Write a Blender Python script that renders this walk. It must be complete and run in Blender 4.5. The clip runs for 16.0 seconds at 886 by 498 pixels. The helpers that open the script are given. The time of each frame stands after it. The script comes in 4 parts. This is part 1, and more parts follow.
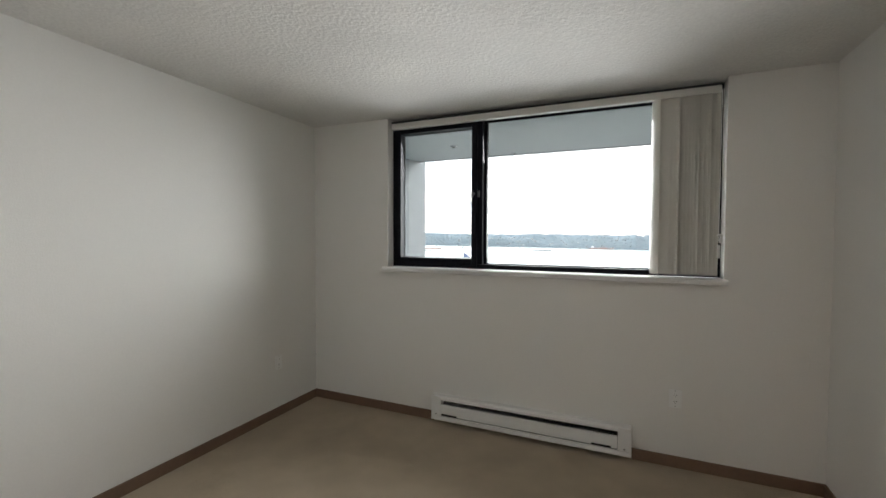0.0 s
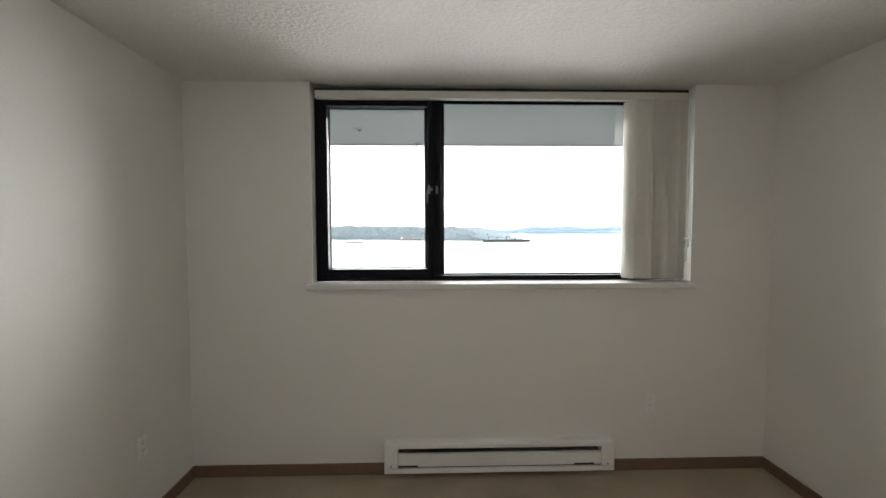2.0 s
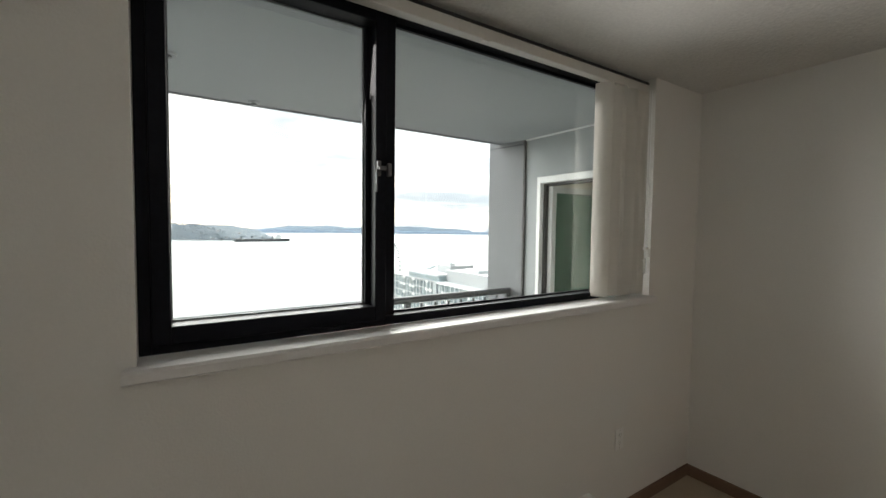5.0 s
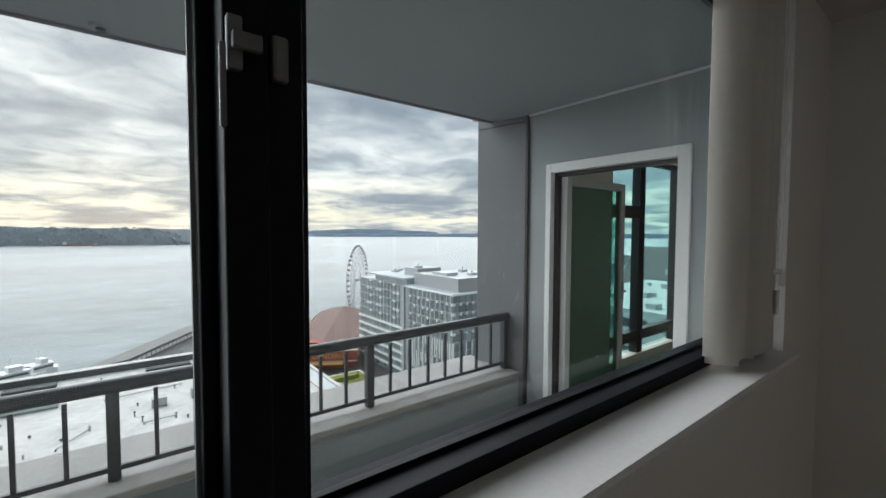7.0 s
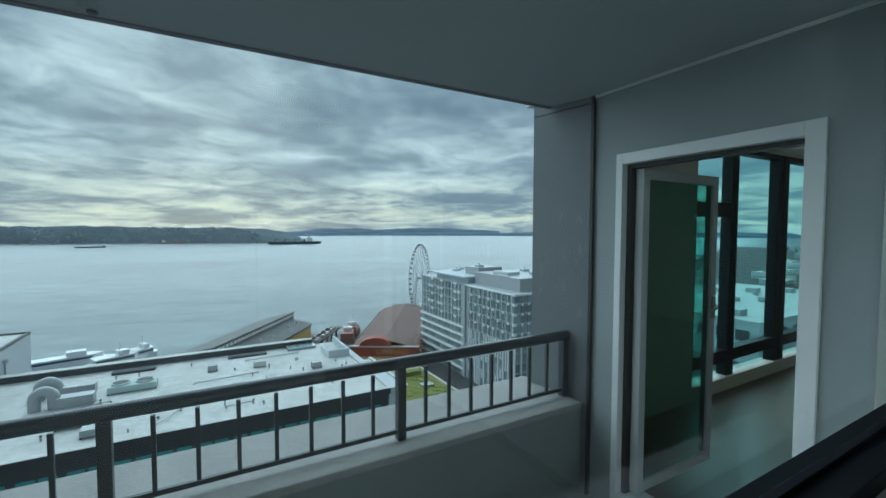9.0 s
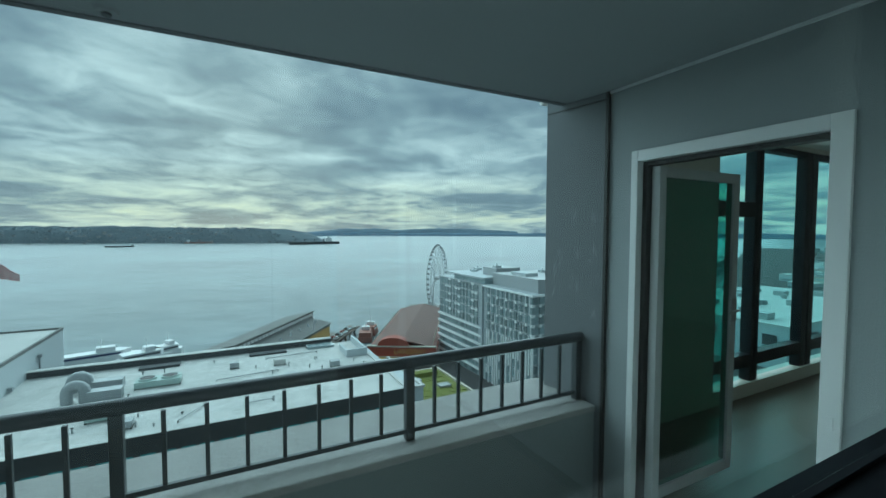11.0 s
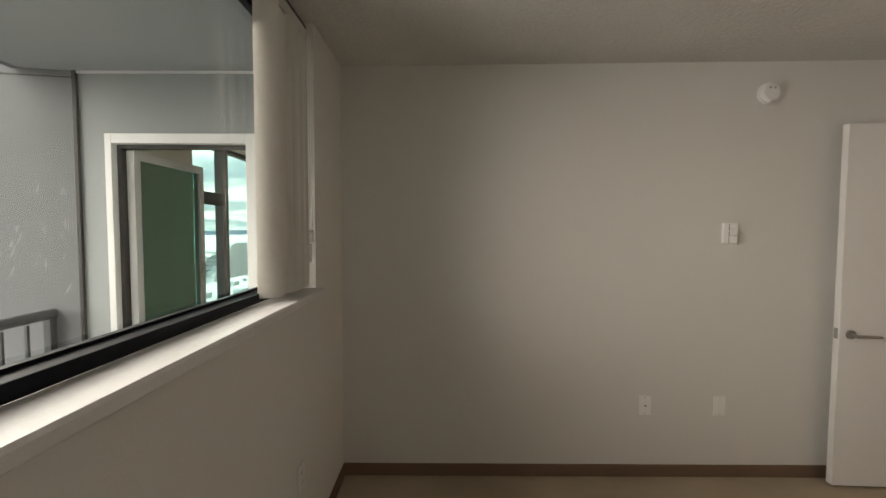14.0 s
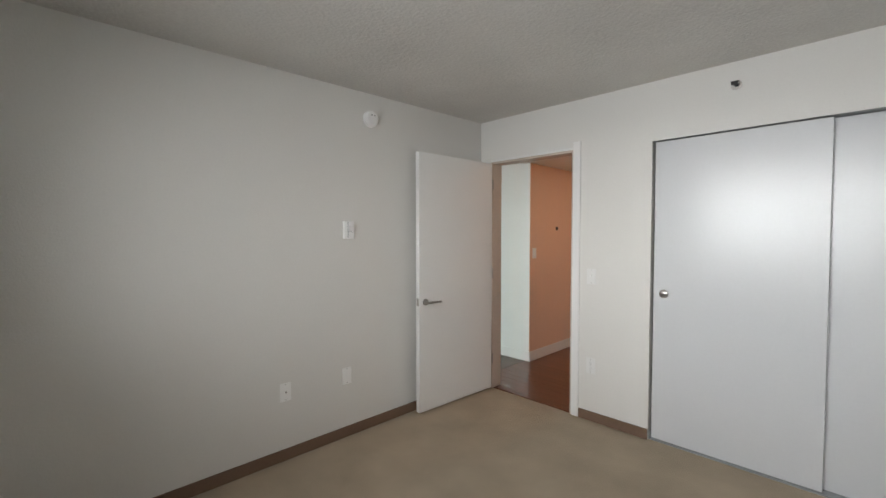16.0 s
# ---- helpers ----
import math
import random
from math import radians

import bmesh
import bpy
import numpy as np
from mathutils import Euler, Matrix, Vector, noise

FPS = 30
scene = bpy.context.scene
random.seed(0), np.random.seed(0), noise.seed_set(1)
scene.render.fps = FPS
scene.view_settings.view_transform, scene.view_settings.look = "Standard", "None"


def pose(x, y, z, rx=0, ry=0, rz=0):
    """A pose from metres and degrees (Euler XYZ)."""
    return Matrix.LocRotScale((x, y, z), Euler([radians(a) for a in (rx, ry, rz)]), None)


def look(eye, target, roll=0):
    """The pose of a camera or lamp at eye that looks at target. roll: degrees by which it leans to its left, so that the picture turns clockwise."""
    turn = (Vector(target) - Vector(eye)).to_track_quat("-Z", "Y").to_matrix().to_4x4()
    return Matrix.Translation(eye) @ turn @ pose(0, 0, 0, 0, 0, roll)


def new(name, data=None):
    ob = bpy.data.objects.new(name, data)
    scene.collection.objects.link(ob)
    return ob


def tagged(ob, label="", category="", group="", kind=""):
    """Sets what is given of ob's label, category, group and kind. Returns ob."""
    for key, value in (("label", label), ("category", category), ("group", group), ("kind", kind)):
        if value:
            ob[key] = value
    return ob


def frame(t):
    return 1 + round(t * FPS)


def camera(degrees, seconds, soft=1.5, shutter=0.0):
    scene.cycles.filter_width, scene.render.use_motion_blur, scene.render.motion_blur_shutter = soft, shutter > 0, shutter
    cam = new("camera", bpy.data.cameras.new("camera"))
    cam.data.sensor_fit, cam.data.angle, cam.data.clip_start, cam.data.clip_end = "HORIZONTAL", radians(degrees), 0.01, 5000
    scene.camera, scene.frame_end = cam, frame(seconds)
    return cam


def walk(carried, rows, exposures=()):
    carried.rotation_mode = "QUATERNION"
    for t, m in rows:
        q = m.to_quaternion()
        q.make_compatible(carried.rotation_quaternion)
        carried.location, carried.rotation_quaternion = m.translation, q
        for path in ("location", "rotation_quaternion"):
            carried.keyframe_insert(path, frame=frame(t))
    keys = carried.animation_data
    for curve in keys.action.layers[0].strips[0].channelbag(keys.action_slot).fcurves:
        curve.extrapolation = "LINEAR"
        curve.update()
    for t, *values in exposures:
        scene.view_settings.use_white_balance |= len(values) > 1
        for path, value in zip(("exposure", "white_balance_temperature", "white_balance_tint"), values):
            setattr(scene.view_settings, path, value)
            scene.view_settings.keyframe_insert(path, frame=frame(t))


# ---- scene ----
cam = camera(93.2, 16.0)
PATH = [
    (0, (1.785, -2.94, 1.44), (0.98, -1.11, 1.376), 0.2),
    (0.5, (1.571, -2.766, 1.431), (0.889, -0.887, 1.377), 0.2),
    (1, (1.282, -2.666, 1.499), (0.795, -0.728, 1.414), -0.0),
    (1.5, (0.986, -2.613, 1.537), (0.757, -0.628, 1.441), -0.1),
    (2, (0.716, -2.531, 1.52), (0.77, -0.534, 1.419), -0.1),
    (2.5, (0.421, -2.481, 1.508), (0.773, -0.514, 1.417), -0.1),
    (3, (0.168, -2.394, 1.534), (0.766, -0.487, 1.448), -0.1),
    (3.5, (0.067, -2.136, 1.507), (0.846, -0.295, 1.434), -0.1),
    (4, (0.007, -1.854, 1.513), (0.929, -0.081, 1.44), -0.3),
    (6.3, (0.343, -0.664, 1.579), (1.569, 0.912, 1.457), 0.4),
    (6.5, (0.409, -0.58, 1.55), (1.646, 0.989, 1.466), -0.4),
    (7, (0.606, -0.38, 1.575), (1.837, 1.194, 1.488), 0.2),
    (7.5, (0.736, -0.236, 1.586), (1.935, 1.362, 1.491), 0.2),
    (8, (0.823, -0.157, 1.595), (1.97, 1.478, 1.503), 0.0),
    (8.5, (0.892, -0.129, 1.6), (1.964, 1.557, 1.508), 0.1),
    (9, (0.908, -0.129, 1.605), (1.896, 1.607, 1.512), 0.1),
    (9.5, (0.924, -0.124, 1.604), (1.835, 1.653, 1.511), 0.1),
    (12, (0.957, -0.159, 1.571), (1.882, 1.612, 1.486), 0.5),
    (12.5, (0.847, -0.247, 1.534), (2.061, 1.34, 1.453), 0.4),
    (13, (0.683, -0.393, 1.481), (2.287, 0.799, 1.407), 0.3),
    (13.5, (0.504, -0.56, 1.432), (2.404, 0.063, 1.380), 0.2),
    (14, (0.389, -0.592, 1.463), (2.387, -0.586, 1.365), 0.2),
    (14.5, (0.311, -0.632, 1.442), (2.236, -1.169, 1.359), 0.2),
    (15, (0.267, -0.655, 1.422), (2.025, -1.606, 1.352), -0.1),
    (15.5, (0.289, -0.657, 1.412), (1.854, -1.901, 1.345), 0.0),
    (16, (0.29, -0.659, 1.41), (1.71, -2.066, 1.34), 0.0),
]

# exposure over the walk: seconds, stops, kelvin, tint
EXPOSURES = [
    (0.0, 2.45, 6650, 12),
    (4.2, 2.45, 7100, 13),
    (6.3, 0.8, 6800, 13),
    (7.0, 0.75, 6500, 13),
    (8.0, 0.65, 6700, 13),
    (8.5, 0.4, 5400, 2),
    (9.0, 0.18, 5350, -5),
    (9.5, 0.12, 5250, -12),
    (12.0, 0.12, 5200, -16),
    (12.5, 0.3, 5700, -8),
    (13.0, 0.5, 7000, 8),
    (13.5, 0.75, 8000, 14),
    (14.0, 1.8, 7900, 16),
    (14.5, 2.3, 6900, 13),
    (16.0, 2.25, 6600, 13)]
walk(cam, [(t, look(eye, target, roll)) for t, eye, target, roll in PATH], EXPOSURES)

# ---- world and sun ----
world = bpy.data.worlds.new("overcast_sky")
scene.world = world
world.use_nodes = True
wn, wl = world.node_tree.nodes, world.node_tree.links
wn.clear()


def wnode(kind, **values):
    n = wn.new(kind)
    for key, value in values.items():
        n.inputs[key].default_value = value
    return n


def wmath(op, a, b):
    n = wn.new("ShaderNodeMath")
    n.operation = op
    for i, v in enumerate((a, b)):
        if isinstance(v, (int, float)):
            n.inputs[i].default_value = v
        else:
            wl.new(v, n.inputs[i])
    return n.outputs[0]


sky = wn.new("ShaderNodeTexSky")
sky.sky_type, sky.sun_disc = "NISHITA", False
sky.sun_elevation, sky.sun_rotation = radians(14), radians(0)
bg_sky = wnode("ShaderNodeBackground", Strength=0.05)
wl.new(sky.outputs[0], bg_sky.inputs[0])
tc = wn.new("ShaderNodeTexCoord")
sep = wn.new("ShaderNodeSeparateXYZ")
wl.new(tc.outputs["Generated"], sep.inputs[0])
zz = wmath("ADD", wmath("MAXIMUM", sep.outputs[2], 0.0), 0.12)
comb = wn.new("ShaderNodeCombineXYZ")
wl.new(wmath("DIVIDE", sep.outputs[0], zz), comb.inputs[0])
wl.new(wmath("DIVIDE", sep.outputs[1], zz), comb.inputs[1])
cloud = wnode("ShaderNodeTexNoise", Scale=0.8, Detail=8.0, Roughness=0.52, Distortion=0.5)
wl.new(comb.outputs[0], cloud.inputs["Vector"])
fine = wnode("ShaderNodeTexNoise", Scale=2.6, Detail=8.0, Roughness=0.6, Distortion=0.8)
wl.new(comb.outputs[0], fine.inputs["Vector"])
dens = wmath("ADD", wmath("MULTIPLY", cloud.outputs[0], 0.66), wmath("MULTIPLY", fine.outputs[0], 0.34))
ramp = wn.new("ShaderNodeValToRGB")
wl.new(dens, ramp.inputs[0])
cr = ramp.color_ramp
cr.elements[0].position, cr.elements[0].color = 0.38, (0.24, 0.285, 0.345, 1)
cr.elements[1].position, cr.elements[1].color = 0.66, (1.0, 1.0, 0.98, 1)
for p, c in ((0.47, (0.36, 0.41, 0.46, 1)), (0.54, (0.58, 0.62, 0.65, 1))):
    cr.elements.new(p).color = c
# warm break in the cloud above the horizon
band = wn.new("ShaderNodeValToRGB")
wl.new(sep.outputs[2], band.inputs[0])
be = band.color_ramp.elements
be[0].position, be[0].color = 0.0, (0.35, 0.35, 0.35, 1)
be[1].position, be[1].color = 0.14, (0, 0, 0, 1)
be.new(0.035).color = (0.65, 0.65, 0.65, 1)
warm = wmath("MULTIPLY", band.outputs[0], wmath("MULTIPLY", wmath("MAXIMUM", wmath("SUBTRACT", dens, 0.44), 0.0), 7.0))
mixc = wn.new("ShaderNodeMix")
mixc.data_type = "RGBA"
wl.new(wmath("MINIMUM", warm, 1.0), mixc.inputs[0])
wl.new(ramp.outputs[0], mixc.inputs[6])
mixc.inputs[7].default_value = (0.98, 0.88, 0.62, 1)
bg_cloud = wnode("ShaderNodeBackground", Strength=0.9)
wl.new(mixc.outputs[2], bg_cloud.inputs[0])
mix = wn.new("ShaderNodeMixShader")
mix.inputs[0].default_value = 0.94
wl.new(bg_sky.outputs[0], mix.inputs[1])
wl.new(bg_cloud.outputs[0], mix.inputs[2])
wo = wn.new("ShaderNodeOutputWorld")
wl.new(mix.outputs[0], wo.inputs[0])

sun = new("sun", bpy.data.lights.new("sun", "SUN"))
sun.data.energy, sun.data.angle, sun.data.color = 4.5, radians(130), (0.98, 0.985, 1)
sun.matrix_world = look((0, 60, 15), (0, 0, 0))
# the sky's light that comes in through the bedroom window
skylight = new("window_skylight", bpy.data.lights.new("window_skylight", "AREA"))
skylight.data.shape, skylight.data.size, skylight.data.size_y = "RECTANGLE", 1.9, 0.94
skylight.data.energy, skylight.data.spread, skylight.data.color = 5.6, radians(114), (0.94, 0.97, 1)
skylight.matrix_world = look((1.02, 0.185, 1.73), (1.02, -2.0, 1.34))
# the sky's light that comes in through the living room window wall
living_light = new("living_skylight", bpy.data.lights.new("living_skylight", "AREA"))
living_light.data.shape, living_light.data.size, living_light.data.size_y = "RECTANGLE", 3.2, 2.0
living_light.data.energy, living_light.data.spread, living_light.data.color = 14, radians(130), (1.0, 0.97, 0.94)
living_light.matrix_world = look((6.55, 2.04, 1.35), (5.2, -4.5, 1.2))


# ---- materials ----
def mat(name, col, rough=0.6, metal=0.0, var=0.12, scale=3.0, fine_scale=60.0, bump=0.0, bump_scale=None, spec=0.5,
        tint=None, piece=0.0, stretch=(1, 1, 1)):
    """A painted or natural surface with variation at two scales and a fine relief."""
    m = bpy.data.materials.new(name)
    m.use_nodes = True
    n, l = m.node_tree.nodes, m.node_tree.links
    b = n["Principled BSDF"]
    b.inputs["Roughness"].default_value, b.inputs["Metallic"].default_value = rough, metal
    b.inputs["Specular IOR Level"].default_value = spec
    co = n.new("ShaderNodeTexCoord")
    mp = n.new("ShaderNodeMapping")
    mp.inputs["Scale"].default_value = stretch
    l.new(co.outputs["Object"], mp.inputs[0])
    big, small = n.new("ShaderNodeTexNoise"), n.new("ShaderNodeTexNoise")
    for t, s, d in ((big, scale, 5.0), (small, fine_scale, 4.0)):
        t.inputs["Scale"].default_value, t.inputs["Detail"].default_value = s, d
        l.new(mp.outputs[0], t.inputs["Vector"])
    add = n.new("ShaderNodeMath")
    add.operation = "ADD"
    l.new(big.outputs[0], add.inputs[0])
    l.new(small.outputs[0], add.inputs[1])
    last = add.outputs[0]
    if piece:
        info = n.new("ShaderNodeObjectInfo")
        mul = n.new("ShaderNodeMath")
        mul.operation = "MULTIPLY_ADD"
        l.new(info.outputs["Random"], mul.inputs[0])
        mul.inputs[1].default_value = piece
        l.new(last, mul.inputs[2])
        last = mul.outputs[0]
    rp = n.new("ShaderNodeMapRange")
    rp.inputs["From Min"].default_value, rp.inputs["From Max"].default_value = 0.55, 1.45 + piece
    l.new(last, rp.inputs["Value"])
    mx = n.new("ShaderNodeMix")
    mx.data_type = "RGBA"
    l.new(rp.outputs[0], mx.inputs[0])
    lo = tint or tuple(c * (1 - 2 * var) for c in col)
    mx.inputs[6].default_value = (*lo, 1)
    mx.inputs[7].default_value = (*[min(1, c * (1 + var)) for c in col], 1)
    l.new(mx.outputs[2], b.inputs["Base Color"])
    if bump:
        bt = n.new("ShaderNodeTexNoise")
        bt.inputs["Scale"].default_value, bt.inputs["Detail"].default_value = bump_scale or fine_scale, 3.0
        l.new(mp.outputs[0], bt.inputs["Vector"])
        bp = n.new("ShaderNodeBump")
        bp.inputs["Strength"].default_value, bp.inputs["Distance"].default_value = bump, 0.01
        l.new(bt.outputs[0], bp.inputs["Height"])
        l.new(bp.outputs[0], b.inputs["Normal"])
    return m


def glass(name, tint=(0.93, 0.96, 0.95), gloss=0.06):
    m = bpy.data.materials.new(name)
    m.use_nodes = True
    n, l = m.node_tree.nodes, m.node_tree.links
    n.clear()
    tr, gl, mx, out = (n.new("ShaderNode" + k) for k in ("BsdfTransparent", "BsdfGlossy", "MixShader", "OutputMaterial"))
    tr.inputs[0].default_value = (*tint, 1)
    gl.inputs["Roughness"].default_value = 0.02
    mx.inputs[0].default_value = gloss
    l.new(tr.outputs[0], mx.inputs[1])
    l.new(gl.outputs[0], mx.inputs[2])
    l.new(mx.outputs[0], out.inputs[0])
    return m


def lamp_glow(name, col, strength):
    m = bpy.data.materials.new(name)
    m.use_nodes = True
    b = m.node_tree.nodes["Principled BSDF"]
    b.inputs["Emission Color"].default_value = (*col, 1)
    b.inputs["Emission Strength"].default_value = strength
    return m


M_WALL = mat("wall_paint", (0.755, 0.745, 0.71), 0.5, var=0.02, scale=1.2, fine_scale=90, bump=0.12, bump_scale=140)
M_CEIL = mat("textured_ceiling", (0.70, 0.69, 0.66), 0.85, var=0.08, scale=2, fine_scale=75, bump=0.5, bump_scale=52)
M_CARPET = mat("beige_carpet", (0.56, 0.465, 0.345), 0.95, var=0.15, scale=3.2, fine_scale=240, bump=0.9, bump_scale=320, spec=0.1)
M_BASE = mat("taupe_vinyl", (0.185, 0.115, 0.075), 0.6, var=0.08, scale=4)
M_WHITE = mat("white_paint", (0.82, 0.82, 0.80), 0.38, var=0.02, scale=2, fine_scale=70, bump=0.04)
M_CLOSET = mat("white_laminate", (0.66, 0.675, 0.69), 0.25, spec=0.5, var=0.015, scale=1.5, fine_scale=60, bump=0.02, bump_scale=30)
M_SILL = mat("sill_paint", (0.74, 0.73, 0.72), 0.42, var=0.04, scale=5, fine_scale=80, bump=0.06)
M_FRAME = mat("black_aluminium", (0.007, 0.008, 0.012), 0.5, 0.0, var=0.2, scale=6, spec=0.1)
M_GASKET = mat("grey_gasket", (0.12, 0.13, 0.14), 0.6, var=0.1)
M_BLIND = mat("ivory_vinyl", (0.70, 0.68, 0.62), 0.45, var=0.03, scale=8, bump=0.1, bump_scale=200)
M_RAILHEAD = mat("ivory_enamel", (0.62, 0.60, 0.56), 0.4, var=0.03)
M_HEATER = mat("white_enamel", (0.80, 0.80, 0.78), 0.32, var=0.02)
M_DARK = mat("dark_metal", (0.035, 0.034, 0.033), 0.6, 0.2, var=0.2)
M_FIN = mat("grey_fins", (0.34, 0.33, 0.32), 0.5, 0.3, var=0.15, scale=30)
M_PLASTIC = mat("white_plastic", (0.90, 0.90, 0.88), 0.3, var=0.01)
M_STEEL = mat("brushed_steel", (0.40, 0.385, 0.36), 0.32, 1.0, var=0.06, scale=20)
M_LATCH = mat("latch_metal", (0.16, 0.16, 0.165), 0.45, 0.4, var=0.08)
M_BUTTON = mat("grey_button", (0.38, 0.38, 0.37), 0.5, var=0.05)
M_WOOD = mat("red_brown_floorboard", (0.17, 0.065, 0.032), 0.28, var=0.22, scale=1.5, fine_scale=22, piece=0.5, stretch=(1, 8, 1))
M_PEACH = mat("peach_paint", (0.80, 0.57, 0.43), 0.5, var=0.03, scale=1)
M_JAMB = mat("brown_jamb", (0.58, 0.50, 0.43), 0.5, var=0.06)
M_BALC = mat("blue_grey_stucco", (0.325, 0.352, 0.358), 0.75, var=0.05, scale=1.5, fine_scale=80, bump=0.25, bump_scale=120)
# shade on the pillar and fascia is put into this darker colour
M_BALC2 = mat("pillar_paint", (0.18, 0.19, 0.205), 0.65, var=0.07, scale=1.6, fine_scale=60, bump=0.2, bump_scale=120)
M_SOFFIT = mat("soffit_paint", (0.35, 0.378, 0.39), 0.6, var=0.04, scale=1.0, fine_scale=60, bump=0.1, bump_scale=120)
# balcony stucco again, darkened for the shade on the parapet's inner face
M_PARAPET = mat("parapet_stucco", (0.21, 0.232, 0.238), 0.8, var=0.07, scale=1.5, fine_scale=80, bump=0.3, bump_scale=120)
M_LEDGE = mat("worn_concrete", (0.35, 0.345, 0.335), 0.85, var=0.16, scale=3, fine_scale=50, bump=0.4)
M_RAIL = mat("charcoal_enamel", (0.055, 0.062, 0.068), 0.35, 0.2, var=0.12, scale=8, bump=0.05)
M_PUTTY = mat("pale_patch", (0.36, 0.37, 0.38), 0.8, var=0.1)
M_GLASS = glass("clear_glass")
M_TEAL = glass("teal_tinted_glass", (0.74, 0.945, 0.93), 0.05)
M_GREEN = glass("green_tinted_glass", (0.45, 0.68, 0.62), 0.07)
M_VINYL = mat("white_vinyl_frame", (0.76, 0.77, 0.77), 0.4, var=0.03)
M_GREYDOOR = mat("grey_door_frame", (0.50, 0.51, 0.51), 0.45, var=0.04)
M_TAN = mat("tan_paint", (0.58, 0.55, 0.49), 0.6, var=0.03)
M_GREYFLOOR = mat("grey_brown_floor", (0.17, 0.13, 0.10), 0.4, var=0.15, scale=2)
M_ROOF = mat("white_roof_membrane", (0.58, 0.58, 0.56), 0.85, var=0.17, scale=0.16, fine_scale=0.7)
M_ROOFDARK = mat("dark_parapet", (0.055, 0.06, 0.065), 0.7, var=0.15, scale=0.2)
M_HVAC = mat("galvanised_duct", (0.36, 0.38, 0.39), 0.5, 0.3, var=0.12, scale=1)
M_HVACGREEN = mat("pale_green_housing", (0.42, 0.52, 0.485), 0.5, var=0.1, scale=1)
M_PALEWALL = mat("pale_grey_panel", (0.52, 0.56, 0.58), 0.7, var=0.05, scale=0.2)
M_SHED = mat("grey_shed_roof", (0.17, 0.17, 0.165), 0.85, var=0.14, scale=0.15, fine_scale=1.5)
M_YELLOW = mat("ochre_wall", (0.62, 0.42, 0.13), 0.7, var=0.1, scale=0.5)
M_BROWNROOF = mat("brown_tile_roof", (0.185, 0.11, 0.092), 0.85, var=0.2, scale=0.2, fine_scale=2)
M_RED = mat("brick_red_board", (0.36, 0.085, 0.055), 0.7, var=0.15, scale=0.5)
M_MOSSGREEN = mat("dark_green_board", (0.07, 0.13, 0.10), 0.7, var=0.12, scale=0.5)
M_MOSS = mat("green_roof_moss", (0.20, 0.22, 0.045), 0.95, var=0.3, scale=0.4, fine_scale=3)
M_CREAM = mat("cream_stucco", (0.56, 0.52, 0.44), 0.8, var=0.1, scale=0.3)
M_TIMBER = mat("pier_timber", (0.15, 0.13, 0.11), 0.9, var=0.2, scale=0.3, fine_scale=2)
M_ASPHALT = mat("asphalt", (0.055, 0.055, 0.056), 0.9, var=0.2, scale=0.05, fine_scale=1)
M_PANE = mat("hotel_pane", (0.27, 0.345, 0.365), 0.15, 0.0, var=0.35, scale=0.1, fine_scale=0.6, piece=0.9, spec=1.0)
M_PANEL = mat("hotel_panel", (0.86, 0.88, 0.88), 0.5, var=0.06, scale=0.3)
M_TEALWIN = mat("teal_strip_glass", (0.11, 0.36, 0.36), 0.2, var=0.15, scale=0.3, piece=0.4)
M_BODY = mat("hotel_body", (0.42, 0.46, 0.48), 0.6, var=0.1, scale=0.2)
M_WHEEL = mat("white_steelwork", (0.70, 0.71, 0.72), 0.45, var=0.04)
M_HULL = mat("dark_hull", (0.05, 0.055, 0.065), 0.6, var=0.2, scale=0.05)
M_HULLRED = mat("rust_hull", (0.38, 0.19, 0.15), 0.7, var=0.2, scale=0.05)
M_BOAT = mat("white_boat_paint", (0.74, 0.75, 0.76), 0.4, var=0.05, scale=0.3)
M_NAVY = mat("navy_stripe", (0.03, 0.05, 0.13), 0.4, var=0.1)
M_FLAGRED = mat("flag_red", (0.42, 0.06, 0.07), 0.8, var=0.05)
M_FLAGWHITE = mat("flag_white", (0.72, 0.70, 0.68), 0.8, var=0.05)
M_FLAGBLUE = mat("flag_blue", (0.13, 0.16, 0.27), 0.8, var=0.05)
# bluish distance haze is mixed into the hill, ridge and peak base colours
M_HILL = mat("wooded_hill", (0.145, 0.18, 0.205), 0.95, var=0.15, scale=0.012, fine_scale=0.09, spec=0.1)
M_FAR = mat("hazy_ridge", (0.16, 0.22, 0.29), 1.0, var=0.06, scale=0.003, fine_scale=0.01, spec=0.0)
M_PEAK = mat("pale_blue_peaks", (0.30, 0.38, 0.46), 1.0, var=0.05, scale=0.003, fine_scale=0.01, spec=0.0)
M_HOUSE = mat("distant_house", (0.38, 0.37, 0.36), 0.8, var=0.2, scale=0.02)

M_WATER = mat("bay_water", (0.15, 0.19, 0.205), 0.34, spec=0.08, var=0.36, scale=0.006, fine_scale=0.07, bump=0.0, stretch=(0.5, 1, 1))
n_, l_ = M_WATER.node_tree.nodes, M_WATER.node_tree.links
wt = n_.new("ShaderNodeTexNoise")
wt.inputs["Scale"].default_value, wt.inputs["Detail"].default_value, wt.inputs["Roughness"].default_value = 0.035, 9.0, 0.72
wm = n_.new("ShaderNodeMapping")
wm.inputs["Scale"].default_value = (0.35, 1, 1)
wm.inputs["Rotation"].default_value = (0, 0, radians(8))
l_.new(n_["Texture Coordinate"].outputs["Object"], wm.inputs[0])
l_.new(wm.outputs[0], wt.inputs["Vector"])
wb = n_.new("ShaderNodeBump")
wb.inputs["Strength"].default_value, wb.inputs["Distance"].default_value = 0.8, 1.6
l_.new(wt.outputs[0], wb.inputs["Height"])
